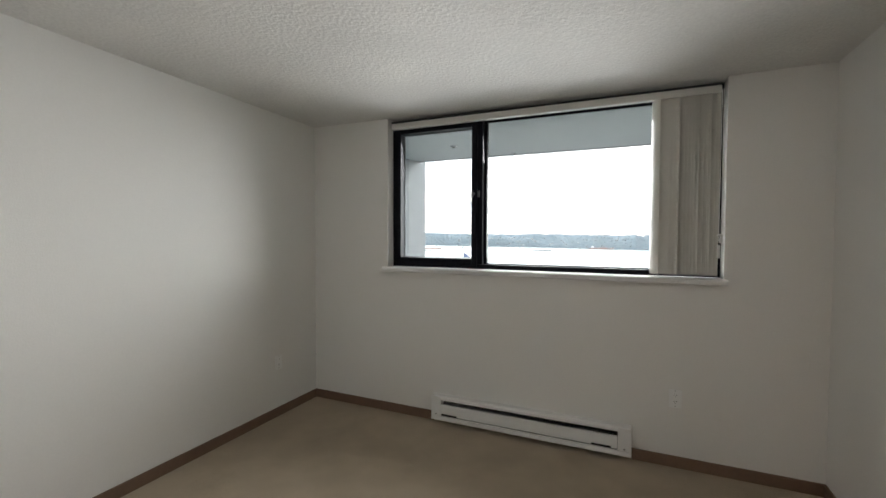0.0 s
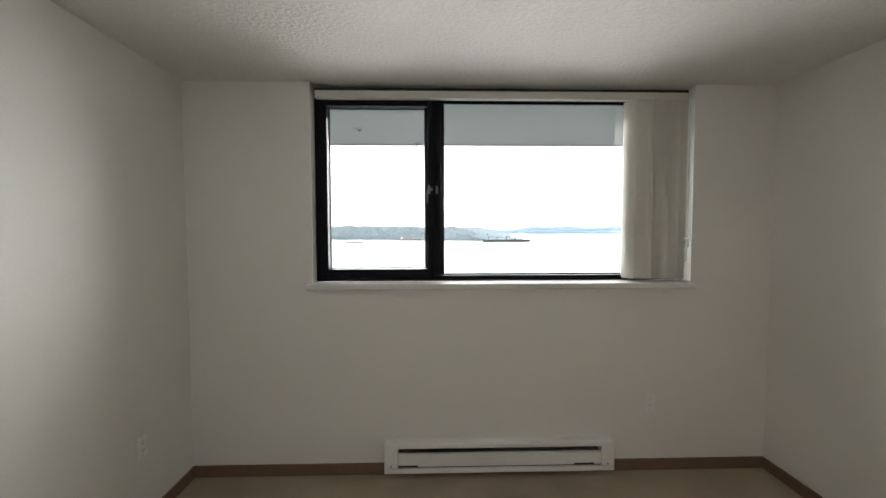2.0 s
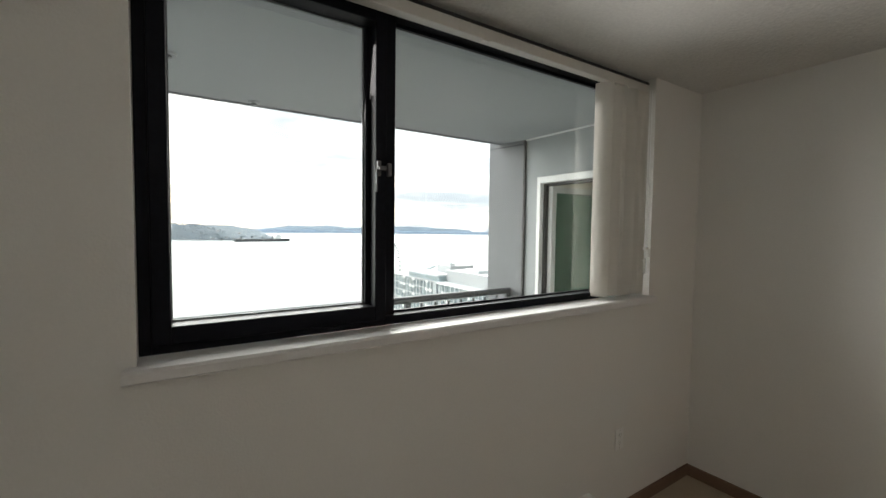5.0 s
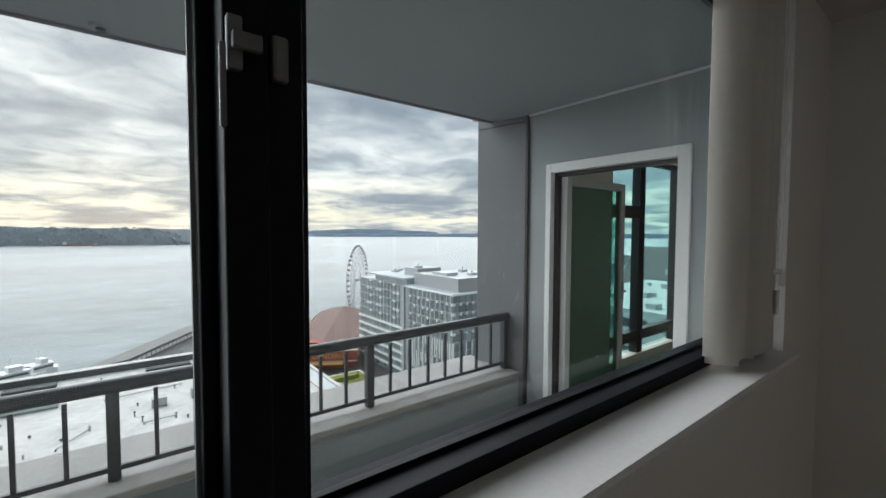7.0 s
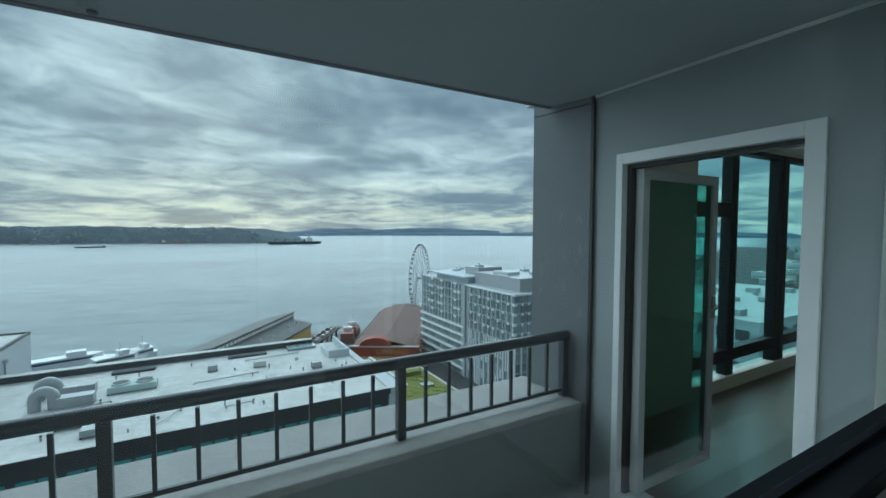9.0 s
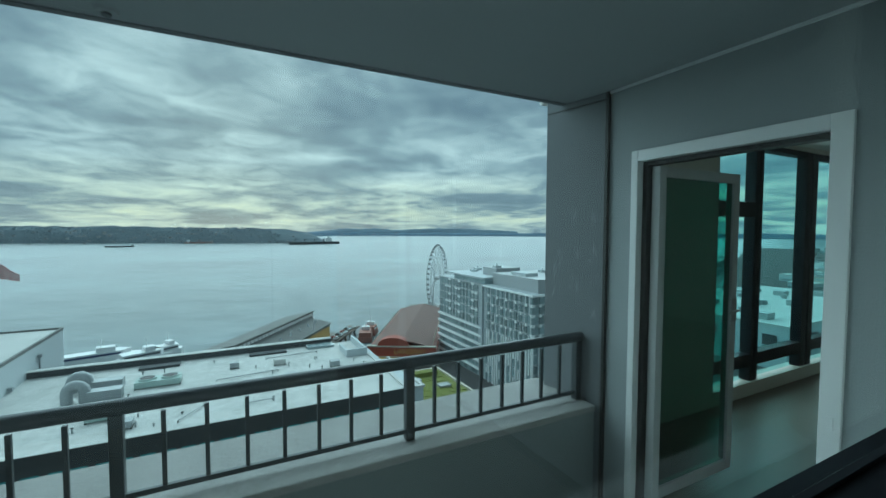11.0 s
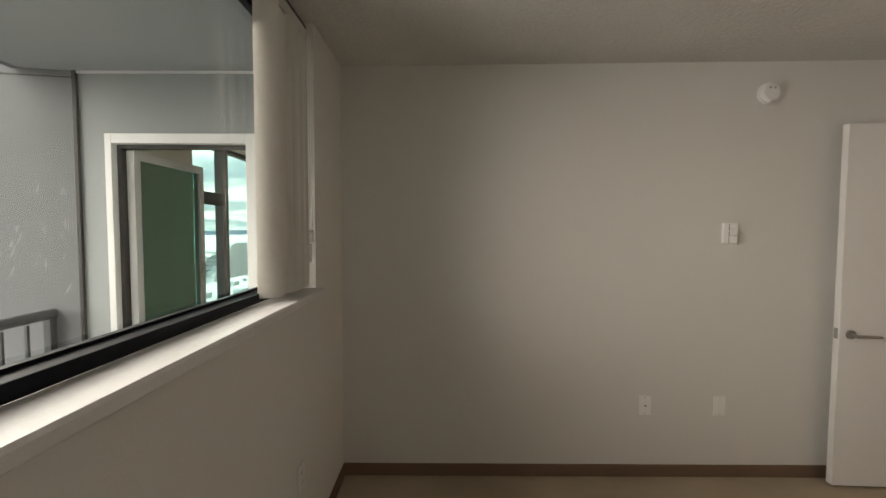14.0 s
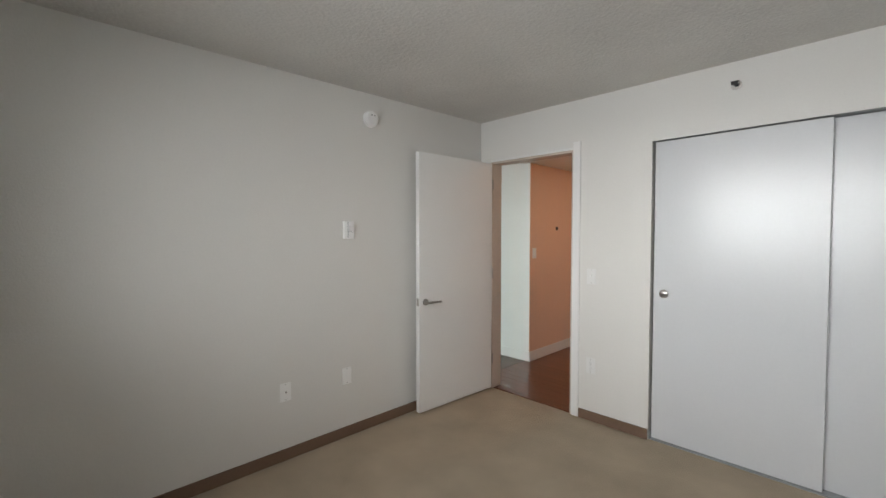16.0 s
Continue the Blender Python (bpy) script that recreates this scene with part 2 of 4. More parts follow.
l_.new(wb.outputs[0], n_["Principled BSDF"].inputs["Normal"])


# ---- mesh helpers ----
def box(bm, x0, y0, z0, x1, y1, z1, bevel=0.0, m=None):
    r = bmesh.ops.create_cube(bm, size=1)
    v = r["verts"]
    for p in v:
        p.co = Vector(((x0 + x1) / 2 + p.co.x * (x1 - x0), (y0 + y1) / 2 + p.co.y * (y1 - y0), (z0 + z1) / 2 + p.co.z * (z1 - z0)))
    if bevel:
        e = list({e for p in v for e in p.link_edges})
        v = bmesh.ops.bevel(bm, geom=e, offset=bevel, segments=2, affect="EDGES", profile=0.5)["verts"]
    if m:
        bmesh.ops.transform(bm, matrix=m, verts=list(set(v)))
    return v


def cyl(bm, p, q, r, r2=None, seg=16):
    p, q = Vector(p), Vector(q)
    d = q - p
    m = Matrix.Translation((p + q) / 2) @ d.to_track_quat("Z", "Y").to_matrix().to_4x4()
    bmesh.ops.create_cone(bm, cap_ends=True, segments=seg, radius1=r, radius2=r if r2 is None else r2, depth=d.length, matrix=m)


def boxes(*dims, bevel=0.0):
    bm = bmesh.new()
    for d in dims:
        box(bm, *d, bevel=bevel)
    return bm


def part(name, bm, material, parent=None, label="", smooth=False):
    me = bpy.data.meshes.new(name)
    if smooth:
        for fc in bm.faces:
            fc.smooth = True
    bm.to_mesh(me)
    bm.free()
    me.materials.append(material)
    ob = new(name, me)
    if smooth:
        me.set_sharp_from_angle(angle=radians(40))
    if parent is not None:
        ob.parent = parent
    return tagged(ob, label)


def thing(name, at, label, category, group="", kind="", rz=0):
    ob = new(name)
    ob.empty_display_size = 0.1
    ob.matrix_basis = pose(*at, 0, 0, rz)
    return tagged(ob, label, category, group, kind)


def shell(name, bm, material, label, category, smooth=False):
    return tagged(part(name, bm, material, None, label, smooth), label, category, kind="structure")


# ---- bedroom shell ----
XL, XR, YB, ZC = -0.742, 2.812, -3.655, 2.45
shell("floor", boxes((XL - 0.1, YB - 0.01, -0.1, XR + 0.05, 0.05, 0)), M_CARPET, "beige low-pile bedroom carpet with soft wear marks", "floor")
bm = boxes((XL - 0.1, YB - 0.1, 2.380, XR + 0.094, 0.215, 2.58))
for v in bm.verts:
    v.co.z -= 0.0137 * v.co.y
shell("ceiling", bm, M_CEIL, "off-white sprayed texture bedroom ceiling", "ceiling")
wall_n = shell("wall_north", boxes((XL - 0.12, 0, 0, 0, 0.22, ZC), (2.312, 0, 0, XR + 0.095, 0.22, ZC), (0, 0, 0, 2.312, 0.22, 1.149)),
               M_WALL, "off-white painted wall with a wide window recess", "wall")
shell("wall_west", boxes((XL - 0.12, YB - 0.12, 0, XL, 0, ZC)), M_WALL, "off-white painted side wall washed by window light", "wall")
shell("wall_east", boxes((XR, YB - 0.12, 0, XR + 0.095, 0, ZC)), M_WALL, "off-white painted side wall behind the open door", "wall")
shell("wall_south", boxes((2.69, YB - 0.12, 0, XR, YB, ZC), (1.885, YB - 0.12, 2.06, 2.69, YB, ZC), (1.315, YB - 0.12, 0, 1.885, YB, ZC),
                          (-0.56, YB - 0.12, 2.035, 1.315, YB, ZC), (XL, YB - 0.12, 0, -0.56, YB, ZC)),
      M_WALL, "off-white wall holding the doorway and closet", "wall")
shell("closet_back", boxes((-0.7, -4.40, 0, 1.42, -4.32, 2.3), (1.34, -4.32, 0, 1.42, YB - 0.12, 2.3), (-0.7, -4.32, 0, -0.62, YB - 0.12, 2.3),
                           (-0.7, -4.32, 2.15, 1.34, YB - 0.12, 2.2), (-0.7, -4.32, -0.1, 1.34, YB - 0.01, -0.004)), M_WALL, "plain off-white inside of the closet", "wall")


def baseboard(name, x0, y0, x1, y1):
    bm = bmesh.new()
    box(bm, x0, y0, 0, x1, y1, 0.072, bevel=0.003)
    return shell(name, bm, M_BASE, "taupe vinyl cove baseboard along the carpet", "baseboard")


baseboard("baseboard_north_west", XL, -0.012, 0.424, 0)
baseboard("baseboard_north_east", 1.832, -0.012, XR, 0)
baseboard("baseboard_west", XL, YB, XL + 0.012, -0.013)
baseboard("baseboard_east", XR - 0.012, YB + 0.002, XR, -0.013)
baseboard("baseboard_south", 1.315, YB, 1.822, YB + 0.012)

# window sill board
bm = bmesh.new()
pr = [(-0.042, 1.155), (-0.042, 1.178), (-0.036, 1.186), (0.092, 1.186), (0.092, 1.1495), (-0.036, 1.1495)]
a = [bm.verts.new((0.001 if y > 0 else -0.03, y, z)) for y, z in pr]
b = [bm.verts.new((2.311 if y > 0 else 2.328, y, z)) for y, z in pr]
for i in range(6):
    bm.faces.new((a[i], a[(i + 1) % 6], b[(i + 1) % 6], b[i]))
bm.faces.new(a[::-1]), bm.faces.new(b)
bmesh.ops.recalc_face_normals(bm, faces=bm.faces)
shell("window_sill", bm, M_SILL, "off-white painted window sill board with rounded nosing", "window sill")

# ---- bedroom window ----
win = thing("window_1", (0, 0.09, 1.186), "black aluminium window with casement and fixed pane", "window", kind="structure")


def wpart(name, dims, material, parent, label="", bevel=0.0):
    bm = boxes(*[(a, b - 0.09, c - 1.186, d, e - 0.09, g - 1.186) for a, b, c, d, e, g in dims], bevel=bevel)
    return part(name, bm, material, parent, label)


wpart("window_frame", [(0.0005, 0.088, 1.187, 0.03, 0.18, 2.372), (2.262, 0.088, 1.187, 2.308, 0.18, 2.372), (0.03, 0.088, 1.187, 0.7340, 0.18, 1.210), (0.734, 0.0885, 1.1872, 2.262, 0.18, 1.221),
                       (0.03, 0.088, 2.31, 2.262, 0.18, 2.372), (0.735, 0.094, 1.2215, 0.776, 0.178, 2.31), (0.776, 0.136, 1.2215, 0.797, 0.177, 2.31), (0.705, 0.1612, 1.2105, 0.735, 0.1775, 2.31)], M_FRAME, win, bevel=0.002)
sash = wpart("casement_sash", [(0.0305, 0.078, 1.2105, 0.076, 0.16, 2.3095), (0.692, 0.078, 1.2105, 0.7345, 0.16, 2.3095), (0.676, 0.132, 1.2633, 0.692, 0.1595, 2.2657),
                               (0.076, 0.078, 1.2105, 0.692, 0.16, 1.263), (0.076, 0.078, 2.266, 0.692, 0.16, 2.3095)], M_FRAME, win, bevel=0.003)
wpart("gasket", [(0.0765, 0.148, 1.2635, 0.081, 0.157, 2.2655), (0.671, 0.148, 1.2635, 0.6755, 0.157, 2.2655), (0.081, 0.148, 1.2635, 0.671, 0.157, 1.268),
                 (0.081, 0.148, 2.261, 0.671, 0.157, 2.2655)], M_GASKET, sash)
g = wpart("pane", [(0.077, 0.1505, 1.264, 0.675, 0.1545, 2.265)], M_GLASS, sash, "clear casement pane")
g.visible_shadow = False
g = wpart("pane", [(0.798, 0.1505, 1.2215, 2.261, 0.1545, 2.309)], M_GLASS, win, "clear fixed pane")
g.visible_shadow = False
wpart("glazing_bead", [(0.798, 0.135, 1.2212, 2.261, 0.148, 1.229), (0.798, 0.135, 2.296, 2.261, 0.148, 2.3095)], M_FRAME, win, bevel=0.001)
# casement latch: plate, lever and keeper
lt = wpart("latch", [(0.694, 0.066, 1.730, 0.708, 0.0775, 1.782), (0.697, 0.056, 1.748, 0.724, 0.066, 1.764)], M_LATCH, win, "grey metal casement latch", bevel=0.002)
wpart("lever", [(0.686, 0.060, 1.672, 0.692, 0.0665, 1.752)], M_LATCH, lt, bevel=0.002)
wpart("keeper", [(0.740, 0.080, 1.732, 0.757, 0.0935, 1.780)], M_LATCH, win, bevel=0.004)

# ---- vertical blind, drawn to one side ----
blind = thing("vertical_blind", (1.9, 0.045, 2.34), "ivory vertical blind drawn open beside the window", "blind")
bm = bmesh.new()
box(bm, 0.022 - 1.9, -0.022, -0.045, 2.285 - 1.9, 0.022, 0.0, bevel=0.003)
part("head_rail", bm, M_RAILHEAD, blind)
# shadow gap between rail and ceiling, put in as a dark strip
part("top_channel", boxes((0.022 - 1.9, -0.021, 0.0005, 2.285 - 1.9, 0.02, 0.014)), M_DARK, blind, "dark strip standing in for the shaded gap above the rail")
part("mounting_clip", boxes((-0.78, -0.024, -0.051, -0.745, -0.002, -0.0453)), M_RAILHEAD, blind)


def slat_mesh():
    bm = bmesh.new()
    w, n = 0.089, 10
    cols = []
    for side in (0, 1):
        row = []
        for i in range(n + 1):
            u = (i / n - 0.5)
            x, y = u * w, 0.010 * (1 - 4 * u * u) + side * 0.0012
            row.append((bm.verts.new((x, y, 0)), bm.verts.new((x, y, -1.095))))
        cols.append(row)
    for i in range(n):
        bm.faces.new((cols[0][i][0], cols[0][i + 1][0], cols[0][i + 1][1], cols[0][i][1]))
        bm.faces.new((cols[1][i][0], cols[1][i][1], cols[1][i + 1][1], cols[1][i + 1][0]))
    for i in (0, n):
        bm.faces.new((cols[0][i][0], cols[0][i][1], cols[1][i][1], cols[1][i][0]))
    bmesh.ops.recalc_face_normals(bm, faces=bm.faces)
    return bm


rng = random.Random(4)
first = part("slat", slat_mesh(), M_BLIND, blind, smooth=True)
for i in range(15):
    s = first if i == 0 else new("slat", first.data)
    s.parent = blind
    ang = 122 if i == 0 else (-14 if i < 4 else -36 + rng.uniform(-10, 10))
    s.matrix_basis = pose(0.042 + i * 0.0205 + (0.014 if i else 0), (0.0 if i else 0.014) + rng.uniform(-0.004, 0.004), -0.043, 0, 0, ang)
# wand, cords and cord weight against the recess side
bm = bmesh.new()
cyl(bm, (0.394, -0.035, -0.03), (0.396, -0.035, -0.90), 0.0022, seg=6)
cyl(bm, (0.386, -0.028, -0.03), (0.384, -0.028, -0.93), 0.0018, seg=6)
part("cord", bm, M_PLASTIC, blind)
bm = bmesh.new()
cyl(bm, (0.396, -0.035, -0.90), (0.396, -0.035, -0.94), 0.008, 0.011, 10)
cyl(bm, (0.384, -0.028, -0.95), (0.386, -0.028, -1.03), 0.009, 0.007, 10)
box(bm, 0.376, -0.04, -0.90, 0.404, -0.02, -0.885, bevel=0.003)
part("cord_weight", bm, M_PLASTIC, blind, smooth=True)

# ---- baseboard heater ----
heater = thing("baseboard_heater", (1.128, 0, 0.035), "white enamel electric baseboard heater under the window", "heater")
W2 = 0.702
bm = bmesh.new()
prof = [(0, 0.182), (-0.052, 0.182), (-0.062, 0.172), (-0.062, 0.152), (-0.058, 0.152), (-0.050, 0.176), (0, 0.176)]
a = [bm.verts.new((-W2, y, z)) for y, z in prof]
b = [bm.verts.new((W2, y, z)) for y, z in prof]
for i in range(len(prof)):
    j = (i + 1) % len(prof)
    bm.faces.new((a[i], b[i], b[j], a[j]))
bm.faces.new(a), bm.faces.new(b[::-1])
bmesh.ops.recalc_face_normals(bm, faces=bm.faces)
part("top_cover", bm, M_HEATER, heater)
bm = bmesh.new()
box(bm, -W2 + 0.083, -0.064, 0.050, W2 - 0.083, -0.060, 0.118, bevel=0.001)
box(bm, -W2 + 0.083, -0.060, 0.113, W2 - 0.083, -0.045, 0.118)
part("front_panel", bm, M_HEATER, heater)
bm = bmesh.new()
box(bm, -W2, -0.066, 0.0, W2, -0.050, 0.030, bevel=0.002)
part("bottom_lip", bm, M_HEATER, heater)
part("backplate", boxes((-W2 + 0.01, -0.006, 0.0, W2 - 0.01, 0, 0.176)), M_DARK, heater)
for sx in (-1, 1):
    bm = bmesh.new()
    x0, x1 = sorted((sx * W2, sx * (W2 - 0.082)))
    box(bm, x0, -0.066, 0.031, x1, -0.001, 0.181, bevel=0.004)
    end = part("end_cap", bm, M_HEATER, heater)
    bm = bmesh.new()
    cyl(bm, ((x0 + x1) / 2, -0.064, 0.045), ((x0 + x1) / 2, -0.069, 0.045), 0.006, seg=10)
    part("screw", bm, M_STEEL, end)
bm = bmesh.new()
for i in range(150):
    x = -W2 + 0.09 + i * (2 * W2 - 0.18) / 149
    box(bm, x - 0.0008, -0.045, 0.035, x + 0.0008, -0.008, 0.125)
tagged(part("fins", bm, M_FIN, heater, "grey metal convector fins"), kind="stuff")
part("deflector", boxes((-W2 + 0.083, -0.046, 0.0305, W2 - 0.083, -0.0455, 0.0495)), M_HEATER, heater)
for x in (-0.56, 0.52):
    part("louvre", boxes((x - 0.06, -0.055, 0.032, x + 0.06, -0.047, 0.049)), M_DARK, heater)


# ---- plates on the walls ----
def plate(name, label, at, rz, kind_of, cat, group="", face=M_PLASTIC):
    """A wall plate; its face looks towards -y before it is turned by rz."""
    t = thing(name, at, label, cat, group, rz=rz)
    bm = bmesh.new()
    box(bm, -0.036, -0.006, -0.058, 0.036, -0.0003, 0.058, bevel=0.003)
    p = part("cover_plate", bm, face, t)
    if kind_of == "outlet":
        for dz in (-0.021, 0.021):
            bm = bmesh.new()
            cyl(bm, (0, -0.0055, dz), (0, -0.0085, dz), 0.016, seg=16)
            r = part("receptacle", bm, face, p)
            bm = boxes((-0.0075, -0.0089, dz - 0.002, -0.0055, -0.0086, dz + 0.008), (0.0055, -0.0089, dz - 0.002, 0.0075, -0.0086, dz + 0.007),
                       (-0.002, -0.0089, dz - 0.011, 0.002, -0.0086, dz - 0.007))
            part("slot", bm, M_DARK, p)
    elif kind_of == "toggle":
        bm = bmesh.new()
        box(bm, -0.005, -0.018, -0.004, 0.005, -0.006, 0.014, bevel=0.002)
        part("toggle", bm, M_PLASTIC, p)
    elif kind_of == "jack":
        bm = bmesh.new()
        cyl(bm, (0, -0.006, 0), (0, -0.016, 0), 0.005, seg=10)
        part("jack", bm, M_STEEL, p)
    elif kind_of == "rocker":
        bm = bmesh.new()
        box(bm, -0.017, -0.0095, -0.034, 0.017, -0.006, 0.034, bevel=0.0015)
        part("rocker", bm, M_PLASTIC, p)
    for dz in (-0.048, 0.048):
        bm = bmesh.new()
        cyl(bm, (0, -0.0058, dz), (0, -0.0068, dz), 0.0028, seg=8)
        part("screw", bm, M_STEEL, p)
    return t


plate("wall_outlet", "white duplex outlet on the window wall", (2.073, 0, 0.433), 0, "outlet", "outlet", "wall outlets", face=M_HEATER)
plate("wall_outlet", "white duplex outlet on the pale side wall", (XL, -0.444, 0.43), 90, "outlet", "outlet", "wall outlets", face=M_HEATER)
plate("wall_jack", "white plate with a cable jack above baseboard", (XR, -1.775, 0.429), -90, "jack", "wall plate")
plate("wall_outlet", "white rocker-style outlet plate near the door", (XR, -2.213, 0.427), -90, "rocker", "outlet", "wall outlets")
plate("light_switch", "faint white toggle light switch beside the doorway", (1.731, YB, 1.094), 180, "toggle", "switch", face=M_HEATER)
plate("wall_outlet", "white duplex outlet below the light switch", (1.727, YB, 0.418), 180, "outlet", "outlet", "wall outlets", face=M_HEATER)

# thermostat: a white double-ganged box with a dial plate
th = thing("thermostat", (XR, -2.23, 1.44), "white wall thermostat with a raised square dial", "thermostat", rz=-90)
bm = bmesh.new()
box(bm, -0.04, -0.022, -0.06, 0.04, -0.0003, 0.06, bevel=0.004)
body = part("housing", bm, M_PLASTIC, th)
bm = bmesh.new()
box(bm, -0.004, -0.034, -0.006, 0.034, -0.0222, 0.028, bevel=0.005)
part("dial", bm, M_PLASTIC, th)
part("vent_gap", boxes((-0.012, -0.0225, -0.055, -0.0085, -0.0216, 0.055), (-0.0085, -0.0225, -0.014, 0.037, -0.0216, -0.012)), M_GASKET, th)

# smoke alarm
sm = thing("smoke_alarm", (XR, -2.42, 2.232), "round white smoke alarm high on the wall", "smoke alarm", rz=-90)
bm = bmesh.new()
cyl(bm, (0, -0.0003, 0), (0, -0.018, 0), 0.058, 0.058, 32)
part("base", bm, M_PLASTIC, sm, smooth=True)
bm = bmesh.new()
cyl(bm, (0, -0.018, 0), (0, -0.042, 0), 0.052, 0.044, 32)
part("cover", bm, M_PLASTIC, sm, smooth=True)
bm = bmesh.new()
cyl(bm, (-0.012, -0.0421, 0.022), (-0.012, -0.044, 0.022), 0.006, seg=10)
cyl(bm, (0.014, -0.0421, 0.022), (0.014, -0.044, 0.022), 0.005, seg=10)
part("test_button", bm, M_BUTTON, sm)

# sidewall sprinkler
sp = thing("fire_sprinkler", (0.85, YB, 2.29), "small brass sidewall fire sprinkler above the closet", "sprinkler", rz=180)
bm = bmesh.new()
cyl(bm, (0, -0.0003, 0), (0, -0.006, 0), 0.028, 0.026, 20)
part("escutcheon", bm, M_RAILHEAD, sp, smooth=True)
bm = bmesh.new()
cyl(bm, (0, -0.006, 0), (0, -0.03, 0), 0.011, 0.009, 12)
box(bm, -0.012, -0.055, -0.003, -0.009, -0.02, 0.003)
box(bm, 0.009, -0.055, -0.003, 0.012, -0.02, 0.003)
part("nozzle", bm, M_DARK, sp)
part("deflector", boxes((-0.02, -0.06, 0.008, 0.02, -0.035, 0.010), (-0.016, -0.06, -0.012, 0.016, -0.057, 0.008)), M_DARK, sp)

# ---- closet doors ----
def closet_door(x0, x1, y, label, pull_x):
    t = thing("closet_door", ((x0 + x1) / 2, y, 0.010), label, "closet door", "sliding closet doors")
    h = (x1 - x0) / 2
    bm = bmesh.new()
    box(bm, -h, -0.032, 0, h, 0, 2.019, bevel=0.003)
    part("panel", bm, M_CLOSET, t)
    if pull_x is not None:
        px = pull_x - (x0 + x1) / 2
        bm = bmesh.new()
        cyl(bm, (px, 0.0003, 1.0), (px, 0.004, 1.0), 0.029, 0.026, 28)
        pl = part("finger_pull", bm, M_STEEL, t, "round satin steel finger pull", smooth=True)
        bm = bmesh.new()
        cyl(bm, (px, 0.0041, 1.0), (px, 0.0052, 1.0), 0.021, 0.019, 28)
        part("cup", bm, M_STEEL, pl, smooth=True)
    return t


closet_door(0.422, 1.302, YB - 0.028, "white laminate sliding closet door with round pull", 1.237)
closet_door(-0.545, 0.452, YB - 0.070, "white laminate sliding closet door set behind another", None)
shell("closet_track", boxes((-0.56, YB - 0.11, 2.0345, 1.315, YB - 0.012, 2.0348), (-0.555, YB - 0.11, 0, 1.31, YB - 0.012, 0.0085)), M_HVAC, "grey metal closet door track", "track")

# ---- bedroom door and its casing ----
shell("door_casing", boxes((1.825, YB, 0, 1.885, YB + 0.011, 2.115), (1.885, YB, 2.058, 2.69, YB + 0.011, 2.075), bevel=0.002), M_WHITE,
      "slim white painted door casing", "door casing")
shell("door_jamb", boxes((2.672, YB - 0.125, 0, 2.6895, YB + 0.004, 2.058), (1.8855, YB - 0.125, 0, 1.9, YB - 0.001, 2.058), (1.9, YB - 0.125, 2.042, 2.672, YB - 0.001, 2.0585)),
      M_JAMB, "taupe door jamb lining the opening", "door jamb")
door = thing("door_1", (2.672, YB + 0.012, 0.012), "white flush bedroom door standing open against the wall", "door", kind="structure", rz=-2.5)
bm = bmesh.new()
box(bm, 0.0, 0.0, 0.0, 0.040, 0.845, 2.032, bevel=0.002)
part("door_leaf", bm, M_WHITE, door)
hd = part("rosette", (lambda b: (cyl(b, (-0.0003, 0.785, 0.868), (-0.010, 0.785, 0.868), 0.026, 0.025, 28), b)[1])(bmesh.new()), M_STEEL, door, "satin steel rosette", smooth=True)
bm = bmesh.new()
cyl(bm, (-0.010, 0.785, 0.868), (-0.052, 0.785, 0.868), 0.009, seg=14)
cyl(bm, (-0.048, 0.792, 0.868), (-0.052, 0.665, 0.866), 0.0095, 0.008, 14)
part("lever_handle", bm, M_STEEL, hd, "satin steel lever handle", smooth=True)
part("latch_plate", boxes((0.008, 0.8452, 0.84, 0.032, 0.8465, 0.90)), M_STEEL, door)
for z in (0.22, 1.0, 1.8):
    bm = bmesh.new()
    cyl(bm, (-0.004, -0.006, z), (-0.004, -0.006, z + 0.09), 0.006, seg=10)
    part("hinge", bm, M_STEEL, door)
ds = thing("door_stop", (XR, -2.86, 0.03), "small steel door stop by the baseboard", "door stop", rz=-90)
bm = bmesh.new()
cyl(bm, (0, -0.0125, 0), (0, -0.065, 0), 0.006, seg=10)
part("spring", bm, M_STEEL, ds)
bm = bmesh.new()
cyl(bm, (0, -0.065, 0), (0, -0.078, 0), 0.009, seg=10)
part("rubber_tip", bm, M_PLASTIC, ds)

# ---- hall and living room beyond ----
LX = 8.3
shell("hall_ceiling", boxes((0.4, -5.9, 2.19, 2.89, YB - 0.125, 2.3)), M_WALL, "low painted hall ceiling", "ceiling")
shell("living_ceiling", boxes((2.91, -4.58, 2.47, LX + 0.1, 2.2, 2.5)), M_WALL, "plain painted living room ceiling", "ceiling")
shell("wall_hall_white", boxes((2.89, -4.70, 0, LX, -4.576, 2.47)), M_WHITE, "white painted wall at the hall corner", "wall")
shell("wall_hall_peach", boxes((2.893, -5.9, 0, 3.0, -4.70, 2.47), (2.886, -4.70, 0, 2.8895, -4.577, 2.47)), M_PEACH, "peach painted hall wall", "wall")
shell("wall_hall_end", boxes((0.4, -6.0, 0, 3.0, -5.9, 2.3), (0.3, -6.0, 0, 0.4, -4.42, 2.3), (0.4, -4.50, 0, 1.42, -4.42, 2.3)), M_PEACH, "plain hall end wall", "wall")
shell("hall_header", boxes((2.89, -4.576, 2.19, 2.98, YB - 0.125, 2.47)), M_WALL, "painted header between hall and living room", "wall")
shell("hall_baseboard", boxes((2.875, -5.9, 0, 2.8855, -4.566, 0.11), (2.8865, -4.5755, 0, LX, -4.565, 0.11), bevel=0.002), M_WHITE, "white painted wooden hall baseboard", "baseboard")
